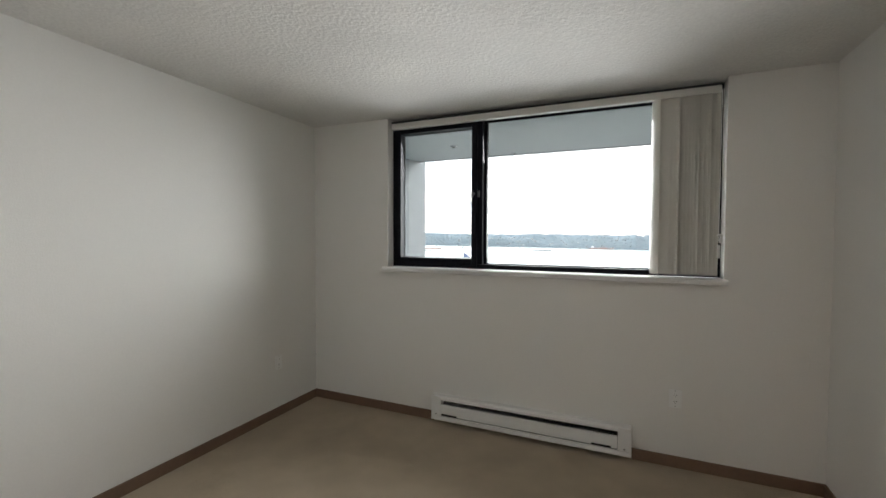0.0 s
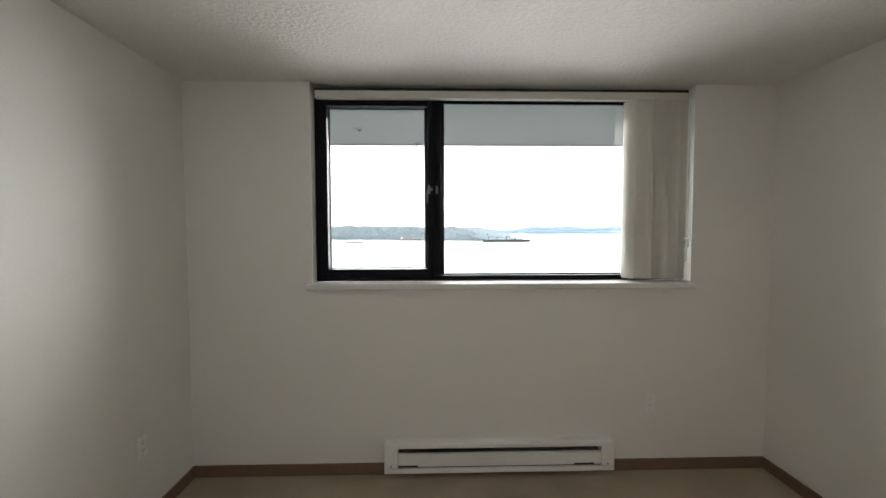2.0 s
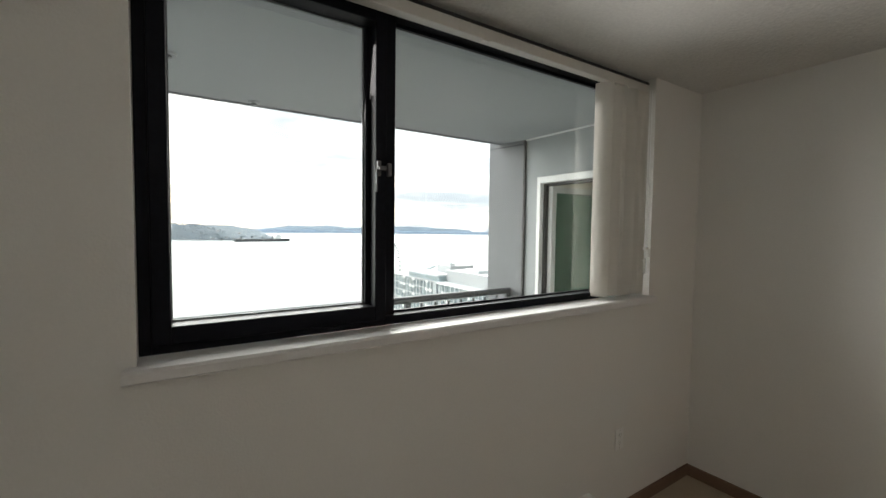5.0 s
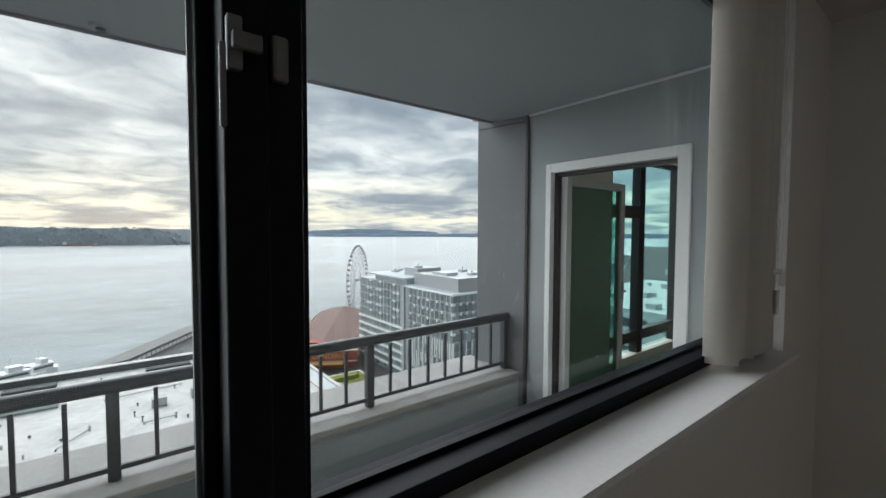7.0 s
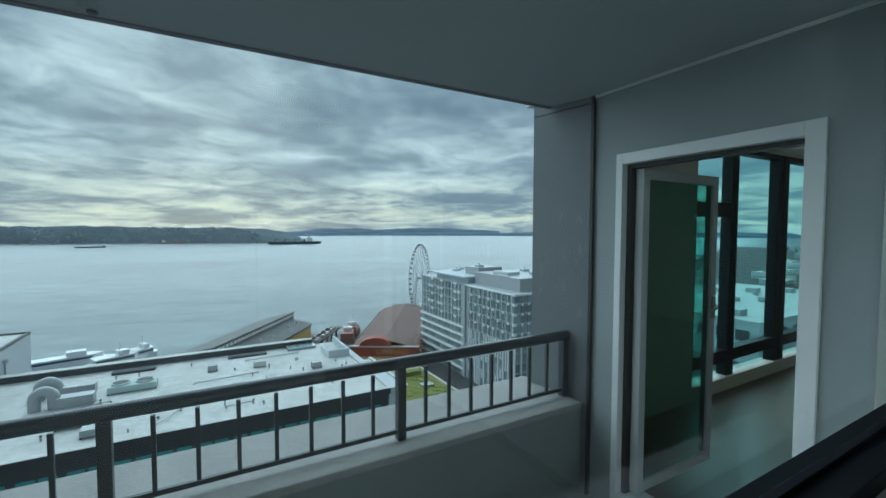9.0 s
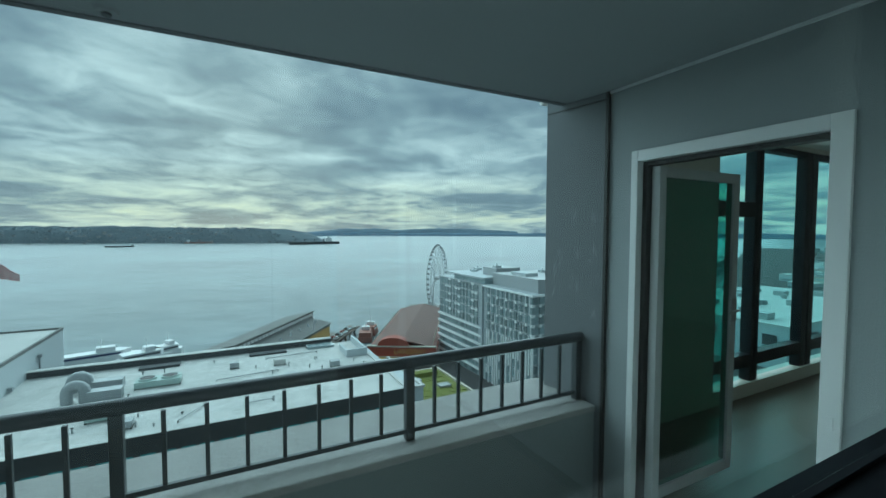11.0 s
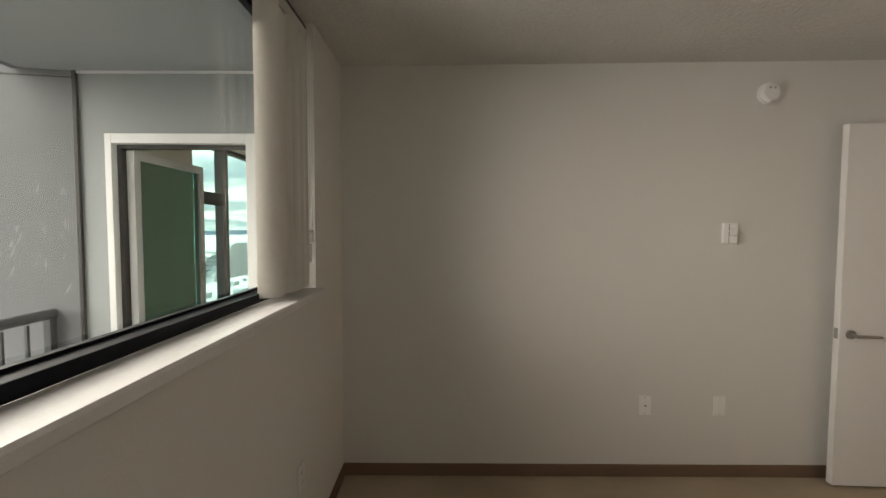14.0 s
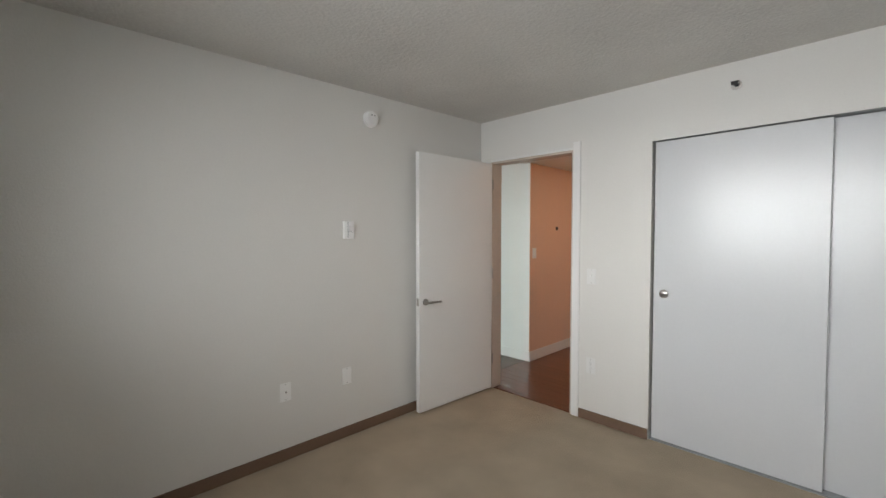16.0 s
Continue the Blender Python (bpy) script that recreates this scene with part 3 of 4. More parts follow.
hf = shell("floor_hall", boxes((0.4, -5.9, -0.1, 2.95, YB - 0.0105, -0.016)), M_WOOD, "red-brown polished hardwood hall floor", "floor")
shell("floor_living", boxes((2.95, -4.6, -0.1, LX, 2.1, -0.004)), M_GREYFLOOR, "dark grey-brown living room floor", "floor")
plate("light_switch", "white light switch on the peach hall wall", (2.886, -4.66, 1.2), -90, "toggle", "switch")
pp = thing("wall_box", (2.893, -5.15, 1.478), "small black junction hole on the peach wall", "wall box", rz=-90)
part("cover", boxes((-0.02, -0.006, -0.02, 0.02, -0.0003, 0.02)), M_DARK, pp)
# fixture out of view, added to give the hall its warm light
hl = thing("ceiling_light", (1.75, -5.0, 2.19), "round warm hall ceiling light, added out of view", "ceiling light")
bm = bmesh.new()
cyl(bm, (0, 0, -0.0005), (0, 0, -0.03), 0.14, seg=28)
part("canopy", bm, M_RAILHEAD, hl)
bm = bmesh.new()
cyl(bm, (0, 0, -0.03), (0, 0, -0.09), 0.13, 0.09, 28)
part("shade", bm, lamp_glow("warm_lamp", (1.0, 0.60, 0.34), 6.0), hl)
# living room shell
shell("wall_living_east", boxes((LX, -4.7, 0, LX + 0.12, 2.2, 2.47)), M_TAN, "plain tan living room end wall", "wall")
FY = 2.06
shell("wall_living_north", boxes((3.05, FY, 0, 4.82, FY + 0.16, 2.47), (4.82, FY, 0, LX, FY + 0.16, 0.13), (4.82, FY, 2.43, LX, FY + 0.16, 2.47)), M_TAN,
      "tan painted wall under the living room windows", "wall")
lw = thing("window_2", (4.82, FY, 0.13), "black-framed teal-tinted living room window wall", "window", kind="structure")
# clear spans of the window wall between its mullions
SPANS = [(0.04, 0.64), (0.77, 1.62), (1.86, 2.95), (3.08, 3.44)]
bm = bmesh.new()
box(bm, 0, 0.02, 0, 0.04, 0.12, 2.3)
for (a0, a1), (b0, b1) in zip(SPANS, SPANS[1:]):
    if b0 - a1 < 0.125:
        box(bm, a1, 0.02, 0, b0, 0.12, 2.3)
    else:
        box(bm, a1, 0.02, 0, a1 + (b0 - a1) * 0.44, 0.12, 2.3, bevel=0.004)
        box(bm, b0 - (b0 - a1) * 0.44, 0.02, 0, b0, 0.12, 2.3, bevel=0.004)
box(bm, 3.44, 0.02, 0, 3.48, 0.12, 2.3)
for a0, a1 in SPANS:
    box(bm, a0, 0.022, 0.15, a1, 0.118, 0.27)
    box(bm, a0, 0.022, 2.25, a1, 0.118, 2.3)
box(bm, 0.04, 0.022, 1.60, 0.66, 0.118, 1.74)
part("window_frame", bm, M_FRAME, lw)
for a0, a1 in SPANS:
    p = part("pane", boxes((a0, 0.06, 0.02, a1, 0.066, 2.26)), M_TEAL, lw)
    p.visible_shadow = False

# ---- balcony ----
BX, BZ = 2.908, 2.385
shell("balcony_floor", boxes((-0.9, 0.22, -0.15, BX, 1.62, 0.0)), M_LEDGE, "worn grey concrete balcony floor", "floor")
shell("balcony_soffit", boxes((-1.0, 0.2505, BZ, BX + 0.2, 1.875, BZ + 0.3)), M_SOFFIT, "smooth blue-grey painted balcony soffit", "ceiling")
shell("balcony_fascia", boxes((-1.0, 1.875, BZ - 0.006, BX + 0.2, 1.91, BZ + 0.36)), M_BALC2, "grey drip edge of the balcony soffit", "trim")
shell("wall_balcony_east", boxes((BX, 0.22, 0, 3.05, 0.523, BZ), (BX, 1.427, 0, 3.05, 1.59, BZ), (BX, 0.523, 2.02, 3.05, 1.427, BZ), (BX, 0.523, -0.1, 3.05, 1.427, 0.07)),
      M_BALC, "blue-grey stucco balcony side wall with glazed door", "wall")
shell("wall_balcony_west", boxes((-0.87, 0.22, 0, -0.742, 1.59, BZ)), M_BALC, "blue-grey stucco balcony side wall", "wall")
shell("balcony_cove", boxes((BX - 0.012, 0.25, BZ - 0.014, BX, 1.585, BZ - 0.001)), M_VINYL, "thin pale caulk line below the soffit", "trim")
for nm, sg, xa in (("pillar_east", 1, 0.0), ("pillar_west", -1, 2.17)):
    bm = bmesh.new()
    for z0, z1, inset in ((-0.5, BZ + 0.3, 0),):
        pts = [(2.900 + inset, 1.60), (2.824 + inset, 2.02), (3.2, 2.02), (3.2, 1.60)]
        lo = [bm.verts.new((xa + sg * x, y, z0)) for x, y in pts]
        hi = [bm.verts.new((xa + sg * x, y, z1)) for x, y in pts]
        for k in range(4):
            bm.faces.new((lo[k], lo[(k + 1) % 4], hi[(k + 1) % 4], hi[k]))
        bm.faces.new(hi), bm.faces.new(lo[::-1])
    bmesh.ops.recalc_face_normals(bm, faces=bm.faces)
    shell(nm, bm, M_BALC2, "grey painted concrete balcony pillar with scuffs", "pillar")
bm = bmesh.new()
box(bm, -0.003, 0.0, BZ - 0.044, 0.003, 0.425, BZ - 0.036, m=Matrix.Translation((2.900, 1.60, 0)) @ Matrix.Rotation(math.atan2(0.076, 0.42), 4, "Z"))
shell("pillar_groove", bm, M_DARK, "thin dark groove near the pillar top", "joint")
shell("pillar_joint", boxes((2.886, 1.580, 0, 2.907, 1.5995, BZ - 0.002)), M_DARK, "dark sealant joint beside the pillar", "joint")
bm = bmesh.new()
for i in range(22):
    y, z = rng.choice((1.68, 1.80, 1.93)) + rng.uniform(-0.03, 0.03), rng.choice((1.15, 1.3, 1.38, 1.45, 1.7)) + rng.uniform(-0.06, 0.06)
    w, h = rng.uniform(0.002, 0.008), rng.uniform(0.008, 0.045)
    xf = 2.900 - (y - 1.60) * 0.181
    bmesh.ops.create_icosphere(bm, subdivisions=1, radius=1, matrix=Matrix.LocRotScale((xf, y, z), Euler((rng.uniform(-0.5, 0.5), 0, radians(10))), (0.0012, w, h)))
shell("pillar_patch", bm, M_PUTTY, "pale filler patches on the pillar face", "patch")
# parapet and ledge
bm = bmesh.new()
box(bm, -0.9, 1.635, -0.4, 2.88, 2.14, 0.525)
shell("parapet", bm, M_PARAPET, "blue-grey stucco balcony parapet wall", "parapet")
bm = bmesh.new()
box(bm, -0.66, 1.615, 0.527, 2.87, 2.15, 0.565, bevel=0.008)
shell("parapet_cap", bm, M_LEDGE, "weathered concrete cap along the parapet", "parapet cap")
# railing
rail = thing("balcony_railing", (0, 1.745, 0.565), "charcoal painted steel balcony railing with round handrail", "railing")
bm = bmesh.new()
cyl(bm, (-0.652, 0, 0.382), (2.868, 0, 0.382), 0.030, seg=20)
part("handrail", bm, M_RAIL, rail, smooth=True)
bm = bmesh.new()
box(bm, -0.652, -0.010, 0.032, 2.868, 0.010, 0.054, bevel=0.003)
part("bottom_rail", bm, M_RAIL, rail)
bm = bmesh.new()
box(bm, -0.022, -0.022, 0.0, 0.022, 0.022, 0.36, bevel=0.004)
post0 = part("post", bm, M_RAIL, rail)
bm = bmesh.new()
box(bm, -0.008, -0.008, 0.0545, 0.008, 0.008, 0.345, bevel=0.001)
bal0 = part("baluster", bm, M_RAIL, rail)
posts = [-0.574, 0.581, 1.735, 2.842]
for i, x in enumerate(posts):
    o = post0 if i == 0 else new("post", post0.data)
    o.parent, o.location = rail, (x, 0, 0)
firstb = True
for i in range(3):
    for k in range(1, 8):
        x = posts[i] + k * (posts[i + 1] - posts[i]) / 8
        o = bal0 if firstb else new("baluster", bal0.data)
        firstb = False
        o.parent, o.location = rail, (x, 0, 0)
for x, y in ((0.092, 1.184), (0.58, 1.80)):
    d = thing("soffit_fitting", (x, y, BZ), "small round metal fitting in the soffit", "soffit fitting", "soffit fittings")
    bm = bmesh.new()
    cyl(bm, (0, 0, -0.0005), (0, 0, -0.012), 0.04, 0.034, 20)
    part("ring", bm, M_HVAC, d, smooth=True)
    bm = bmesh.new()
    cyl(bm, (0, 0, -0.012), (0, 0, -0.022), 0.016, seg=12)
    part("head", bm, M_GASKET, d)

# glazed balcony door: white frame, leaf open inwards
df = thing("door_2", (BX, 0.523, 0.07), "white-framed glazed balcony door standing open inwards", "door", kind="structure")
bm = bmesh.new()
W, H = 0.904, 1.95
box(bm, -0.014, 0, 0, 0.15, 0.066, H, bevel=0.003)
box(bm, -0.014, W - 0.040, 0, 0.15, W, H, bevel=0.003)
box(bm, -0.0135, 0.066, H - 0.058, 0.1495, W - 0.040, H, bevel=0.003)
box(bm, -0.0135, 0.066, 0, 0.1495, W - 0.040, 0.045, bevel=0.003)
part("door_frame", bm, M_VINYL, df)
part("weatherstrip", boxes((0.03, W - 0.066, 0.046, 0.09, W - 0.0405, H - 0.0585), (0.03, 0.067, H - 0.08, 0.09, W - 0.067, H - 0.0585)), M_DARK, df)
bm = bmesh.new()
x0, x1, y0, y1, zb, zt = 0.06, 0.80, W - 0.120, W - 0.072, 0.06, H - 0.085
box(bm, x0, y0, zb, x0 + 0.055, y1, zt, bevel=0.003)
box(bm, x1 - 0.055, y0, zb, x1, y1, zt, bevel=0.003)
box(bm, x0 + 0.055, y0, zt - 0.055, x1 - 0.055, y1, zt, bevel=0.003)
box(bm, x0 + 0.055, y0, zb, x1 - 0.055, y1, zb + 0.06, bevel=0.003)
leaf = part("door_leaf", bm, M_GREYDOOR, df)
p = part("pane", boxes((x0 + 0.056, y0 + 0.015, zb + 0.061, x1 - 0.056, y0 + 0.021, zt - 0.056)), M_GREEN, leaf)
p.visible_shadow = False
bm = bmesh.new()
box(bm, x1 - 0.045, y0 - 0.012, 0.98, x1 - 0.015, y0, 1.12, bevel=0.003)
cyl(bm, (x1 - 0.03, y0 - 0.03, 1.05), (x1 - 0.13, y0 - 0.035, 1.04), 0.008, seg=10)
part("handle", bm, M_STEEL, leaf)
bm = bmesh.new()
box(bm, -0.0175, 0.022, 0.80, -0.0142, 0.040, 0.85, bevel=0.001)
part("strike_plate", bm, M_VINYL, df)

# ---- outside: water, land, distance ----
WZ = -66.0
shell("water", boxes((-4900, -900, WZ - 1, 4900, 4900, WZ)), M_WATER, "pale grey-blue bay water under cloud", "water")


def prism(bm, pts, z0, z1):
    lo = [bm.verts.new((x, y, z0)) for x, y in pts]
    hi = [bm.verts.new((x, y, z1)) for x, y in pts]
    k = len(pts)
    for i in range(k):
        j = (i + 1) % k
        bm.faces.new((lo[i], lo[j], hi[j], hi[i]))
    bm.faces.new(hi), bm.faces.new(lo[::-1])
    bmesh.ops.recalc_face_normals(bm, faces=bm.faces)


bm = bmesh.new()
prism(bm, [(-900, -600), (1800, -600), (1800, 900), (900, 480), (420, 235), (250, 190), (-900, 190)], -67, -62.5)
shell("ground", bm, M_ASPHALT, "asphalt streets of the waterfront far below", "ground")


def ridge(name, pts, depth, top, material, label, rough, seed):
    """A long wooded ridge: a strip of ground that rises behind the shore."""
    bm = bmesh.new()
    n, rows, grid = 260, 7, []
    for i in range(n + 1):
        u = i / n * (len(pts) - 1)
        k = min(int(u), len(pts) - 2)
        f = u - k
        x = pts[k][0] + (pts[k + 1][0] - pts[k][0]) * f
        y = pts[k][1] + (pts[k + 1][1] - pts[k][1]) * f
        h = pts[k][2] + (pts[k + 1][2] - pts[k][2]) * f
        col = []
        for j in range(rows):
            v = j / (rows - 1)
            nz = noise.noise((x * 0.004 + seed, y * 0.004, v * 2)) * 0.25 + noise.noise((x * 0.02, seed, v * 5)) * rough
            col.append(bm.verts.new((x, y + depth * v, WZ + 0.2 + h * top * (1 - (1 - v) ** 1.6) * (1 + nz) + (2 if j else 0))))
        grid.append(col)
    for i in range(n):
        for j in range(rows - 1):
            bm.faces.new((grid[i][j], grid[i + 1][j], grid[i + 1][j + 1], grid[i][j + 1]))
    ob = shell(name, bm, material, label, "hill")
    return ob


ridge("backdrop_peninsula", [(-4200, 3000, 1), (-1800, 2760, 1.0), (-752, 2528, 1), (0, 2290, 0.95), (300, 2170, 0.8), (410, 2125, 0.55), (470, 2108, 0.12)], 260, 78, M_HILL,
      "dark wooded peninsula across the bay", 0.10, 3)
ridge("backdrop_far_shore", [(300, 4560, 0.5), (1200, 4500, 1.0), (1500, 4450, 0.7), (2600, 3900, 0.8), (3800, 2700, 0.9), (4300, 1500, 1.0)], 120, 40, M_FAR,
      "low far shore, tinted blue by painted haze", 0.05, 9)
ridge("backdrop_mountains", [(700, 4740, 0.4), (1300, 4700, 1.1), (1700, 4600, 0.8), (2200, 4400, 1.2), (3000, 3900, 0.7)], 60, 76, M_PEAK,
      "mountain line on the horizon, tinted pale blue by painted haze", 0.12, 15)
# trees and houses of the peninsula
bm_t, bm_h = bmesh.new(), bmesh.new()
r2 = random.Random(11)


def spike(bm, x, y, z, w, h):
    a = [bm.verts.new((x + w * math.cos(k * 1.571), y + w * math.sin(k * 1.571), z)) for k in range(4)]
    t = bm.verts.new((x, y, z + h))
    for k in range(4):
        bm.faces.new((a[k], a[(k + 1) % 4], t))


for i in range(1500):
    u = r2.random()
    x = -2600 + u * 3000
    y0 = 2900 - (x + 2600) * 0.262
    v = r2.random()
    top = 78 * (1 if x < 100 else max(0.15, 1 - (x - 100) / 420))
    spike(bm_t, x, y0 + 20 + 220 * v, WZ + top * (1 - (1 - v) ** 1.6) - 4, r2.uniform(5, 10), r2.uniform(5, 9))
    if i % 9 == 0:
        x, v = -2600 + r2.random() * 2900, r2.random() * 0.6
        y0 = 2900 - (x + 2600) * 0.262
        z = WZ + 78 * (1 - (1 - v) ** 1.6)
        w = r2.uniform(2, 6)
        box(bm_h, x - w, y0 + 220 * v - 6, z - 4, x + w, y0 + 220 * v + 4, z + r2.uniform(0, 3))
for bmx, nm, mt, lb in ((bm_t, "distant_trees", M_HILL, "conifers along the far wooded shore"), (bm_h, "distant_houses", M_HOUSE, "pale houses scattered on the far shore")):
    tagged(part(nm, bmx, mt), lb, "trees" if nm == "distant_trees" else "houses", kind="stuff")


# ---- ships ----
def ship(x, y, length, label, hull, house_at, rz=0, cargo=0):
    t = thing("cargo_ship", (x, y, WZ), label, "ship", "ships in the bay", rz=rz)
    bm = bmesh.new()
    h = length / 2
    prism(bm, [(-h, -9), (h * 0.86, -9), (h, 0), (h * 0.86, 9), (-h, 9)], -1, length * 0.05)
    part("hull", bm, hull, t)
    bm = bmesh.new()
    zt = length * 0.05
    box(bm, house_at * h - length * 0.05, -8, zt, house_at * h + length * 0.05, 8, zt + length * 0.075)
    box(bm, house_at * h - length * 0.02, -3, zt + length * 0.075, house_at * h, 3, zt + length * 0.10)
    part("superstructure", bm, M_BOAT, t)
    for k in range(cargo):
        xx = -h * 0.8 + k * h * 1.5 / max(1, cargo)
        part("deck_crane", boxes((xx, -2, zt, xx + 4, 2, zt + length * 0.05), (xx, -1, zt + length * 0.045, xx + 22, 1, zt + length * 0.055)), hull, t)
    return t


ship(360, 1985, 235, "long dark cargo ship with white bridge", M_HULL, 0.55, 8, 4)
ship(-122, 2300, 118, "rust-red freighter anchored in the bay", M_HULLRED, -0.7, 0, 2)
ship(-355, 1930, 85, "low dark barge on the water", M_HULL, 0.9, 4, 0)
ship(-800, 1650, 60, "small dark coaster near the far shore", M_HULL, -0.8, 0, 1)
ship(-900, 1900, 120, "rust-red barge near the far shore", M_HULLRED, -0.8, -5, 1)


def ferry(x, y, length, rz, label, stripe, hull=None):
    t = thing("ferry_boat", (x, y, WZ), label, "boat", "moored boats", rz=rz)
    h = length / 2
    bm = bmesh.new()
    prism(bm, [(-h, -4), (h * 0.6, -4), (h, 0), (h * 0.6, 4), (-h, 4)], -0.5, 3)
    part("hull", bm, hull or M_BOAT, t)
    bm = bmesh.new()
    prism(bm, [(-h * 0.9, -3.6), (h * 0.45, -3.6), (h * 0.65, 0), (h * 0.45, 3.6), (-h * 0.9, 3.6)], 3, 5.6)
    part("cabin", bm, hull or M_BOAT, t)
    part("cabin_windows", boxes((-h * 0.85, -3.7, 3.8, h * 0.4, 3.7, 4.8)), stripe, t)
    bm = bmesh.new()
    box(bm, -h * 0.1, -2.5, 5.6, h * 0.3, 2.5, 7.8, bevel=0.3)
    cyl(bm, (0, 0, 7.8), (0, 0, 12), 0.2, 0.1, 6)
    part("wheelhouse", bm, M_BOAT, t)
    return t


ferry(-57.0, 265.4, 38, 14, "white passenger ferry with a navy stripe", M_NAVY)
ferry(-36.9, 257.2, 24, 24, "white harbour tour boat by the pier", M_GASKET)
ferry(-28.5, 265.7, 15, 35, "small white motor yacht", M_GASKET)
ferry(76, 250, 18, 70, "tugboat with a red-brown deckhouse", M_DARK, M_HULLRED)
ferry(83, 262, 13, 60, "small work boat tied beside the pier", M_BOAT, M_HULLRED)

# ---- long building with the white roof ----
RB = thing("flat_roof_building", (0, 0, -62.5), "long low building with white membrane roof", "building")
rz0 = 27.5


def rbox(name, dims, material, label="", parent=RB):
    return part(name, boxes(*[(a, b, c + 62.5, d, e, f + 62.5) for a, b, c, d, e, f in dims]), material, parent, label)


rbox("wall", [(-60, 89, -62.5, 37, 136, -35.8)], M_ROOFDARK, "dark grey cladding")
rbox("roof", [(-60, 88.4, -35.8, 37.2, 135, -35.0)], M_ROOF, "stained white roof membrane")
rbox("parapet", [(-60, 135, -36.4, 30, 136.4, -33.4), (-60, 88.2, -36.2, 37.4, 88.9, -34.75)], M_ROOFDARK)
rbox("coping", [(-60, 134.6, -33.39, 30, 136.8, -33.2), (-60, 87.9, -34.74, 37.6, 89.2, -34.6), (36.8, 89.2, -34.98, 37.6, 134, -34.6)], M_ROOF)
win_me = None
for i in range(30):
    x = -57 + i * 3.1
    if win_me is None:
        win_me = part("window", boxes((0, -0.25, 0, 2.3, 0, 2.6)), M_TEALWIN, RB, "teal strip window")
        win_me.location = (x, 88.95, 21.4)
        continue
    o = new("window", win_me.data)
    o.parent, o.location = RB, (x + rng.uniform(-0.2, 0.2), 88.95, 21.4)
rbox("belt_course", [(-60, 88.3, -46.5, 37.4, 88.99, -41.8)], M_PALEWALL)
rbox("stair_wall", [(30.8, 118, -35, 36.8, 118.7, -32.9), (36.1, 118.7, -35, 36.8, 134, -32.9), (30.8, 118.7, -35, 31.5, 127, -33.4)], M_PALEWALL)
rbox("end_block", [(37.2, 88.6, -62.5, 41.5, 113, -35.4), (37.6, 113, -62.5, 40.5, 134, -36.5)], M_PALEWALL, "pale grey end bay")
rbox("end_coping", [(37.61, 88.3, -35.39, 41.8, 89.1, -34.9), (41.0, 89.1, -35.39, 41.8, 113.2, -34.9)], M_ROOF)
rbox("skylight", [(22, 130.6, -35, 30, 134.4, -34.3)], M_PANE)
rbox("skylight_bar", [(22 + k * 2, 130.5, -34.29, 22.25 + k * 2, 134.5, -34.2) for k in range(4)], M_HVAC)
rbox("roof_trench", [(-20, 130, -34.99, -11, 133, -34.4)], M_ROOFDARK)
rbox("roof_trench", [(6, 130.5, -34.99, 16, 133, -34.5)], M_ROOFDARK)


def rooftop_unit(x, y, w, d, h, label, material, fans=0, z=-35.0):
    t = thing("rooftop_unit", (x, y, z), label, "rooftop unit", "rooftop equipment")
    bm = bmesh.new()
    box(bm, -w / 2, -d / 2, 0.25, w / 2, d / 2, h, bevel=0.06)
    part("housing", bm, material, t)
    for sx in (-1, 1):
        part("skid", boxes((sx * (w / 2 - 0.15) - 0.15, -d / 2, 0, sx * (w / 2 - 0.15) + 0.15, d / 2, 0.25)), M_DARK, t)
    for k in range(fans):
        bm = bmesh.new()
        fx = -w / 2 + w * (k + 0.5) / fans
        cyl(bm, (fx, 0, h), (fx, 0, h + 0.35), min(w / fans, d) * 0.4, seg=20)
        fo = part("fan_shroud", bm, material, t)
        bm = bmesh.new()
        cyl(bm, (fx, 0, h + 0.351), (fx, 0, h + 0.37), min(w / fans, d) * 0.34, seg=20)
        part("fan_grille", bm, M_DARK, fo)
    return t


rooftop_unit(-14, 117, 9, 4.5, 1.6, "pale green condenser with two round fans", M_HVACGREEN, 2)
rooftop_unit(-21, 100, 5, 3, 1.6, "pale green rooftop condenser cabinet", M_HVACGREEN, 1)
rooftop_unit(7, 103.5, 2.6, 2.2, 1.9, "galvanised rooftop vent box pair", M_HVAC)
rooftop_unit(14, 105, 2.2, 2.4, 2.0, "galvanised rooftop air handler", M_HVAC)
rooftop_unit(13, 120, 3, 2, 1.5, "white rooftop hatch on a curb", M_ROOF)
rooftop_unit(26, 112, 2.4, 2.2, 1.6, "grey rooftop exhaust cabinet", M_HVAC)
rooftop_unit(2, 122, 2.2, 2, 1.6, "grey rooftop exhaust cabinet", M_HVAC)
rooftop_unit(-17, 94, 3.5, 2.6, 1.5, "grey rooftop air handler near the edge", M_HVAC)
r3 = random.Random(21)
for i in range(34):
    x, y = r3.uniform(-26, 34), r3.uniform(92, 129)
    t = thing("roof_vent", (x, y, -35.0), "small metal vent pipe on the white roof", "roof vent", "roof vents")
    bm = bmesh.new()
    h = r3.uniform(0.3, 1.1)
    cyl(bm, (0, 0, 0), (0, 0, h), 0.16, seg=8)
    part("pipe", bm, M_HVAC, t)
    bm = bmesh.new()
    cyl(bm, (0, 0, h), (0, 0, h + 0.18), 0.3, 0.12, 10)
    part("cap", bm, M_DARK if i % 3 else M_ROOF, t)
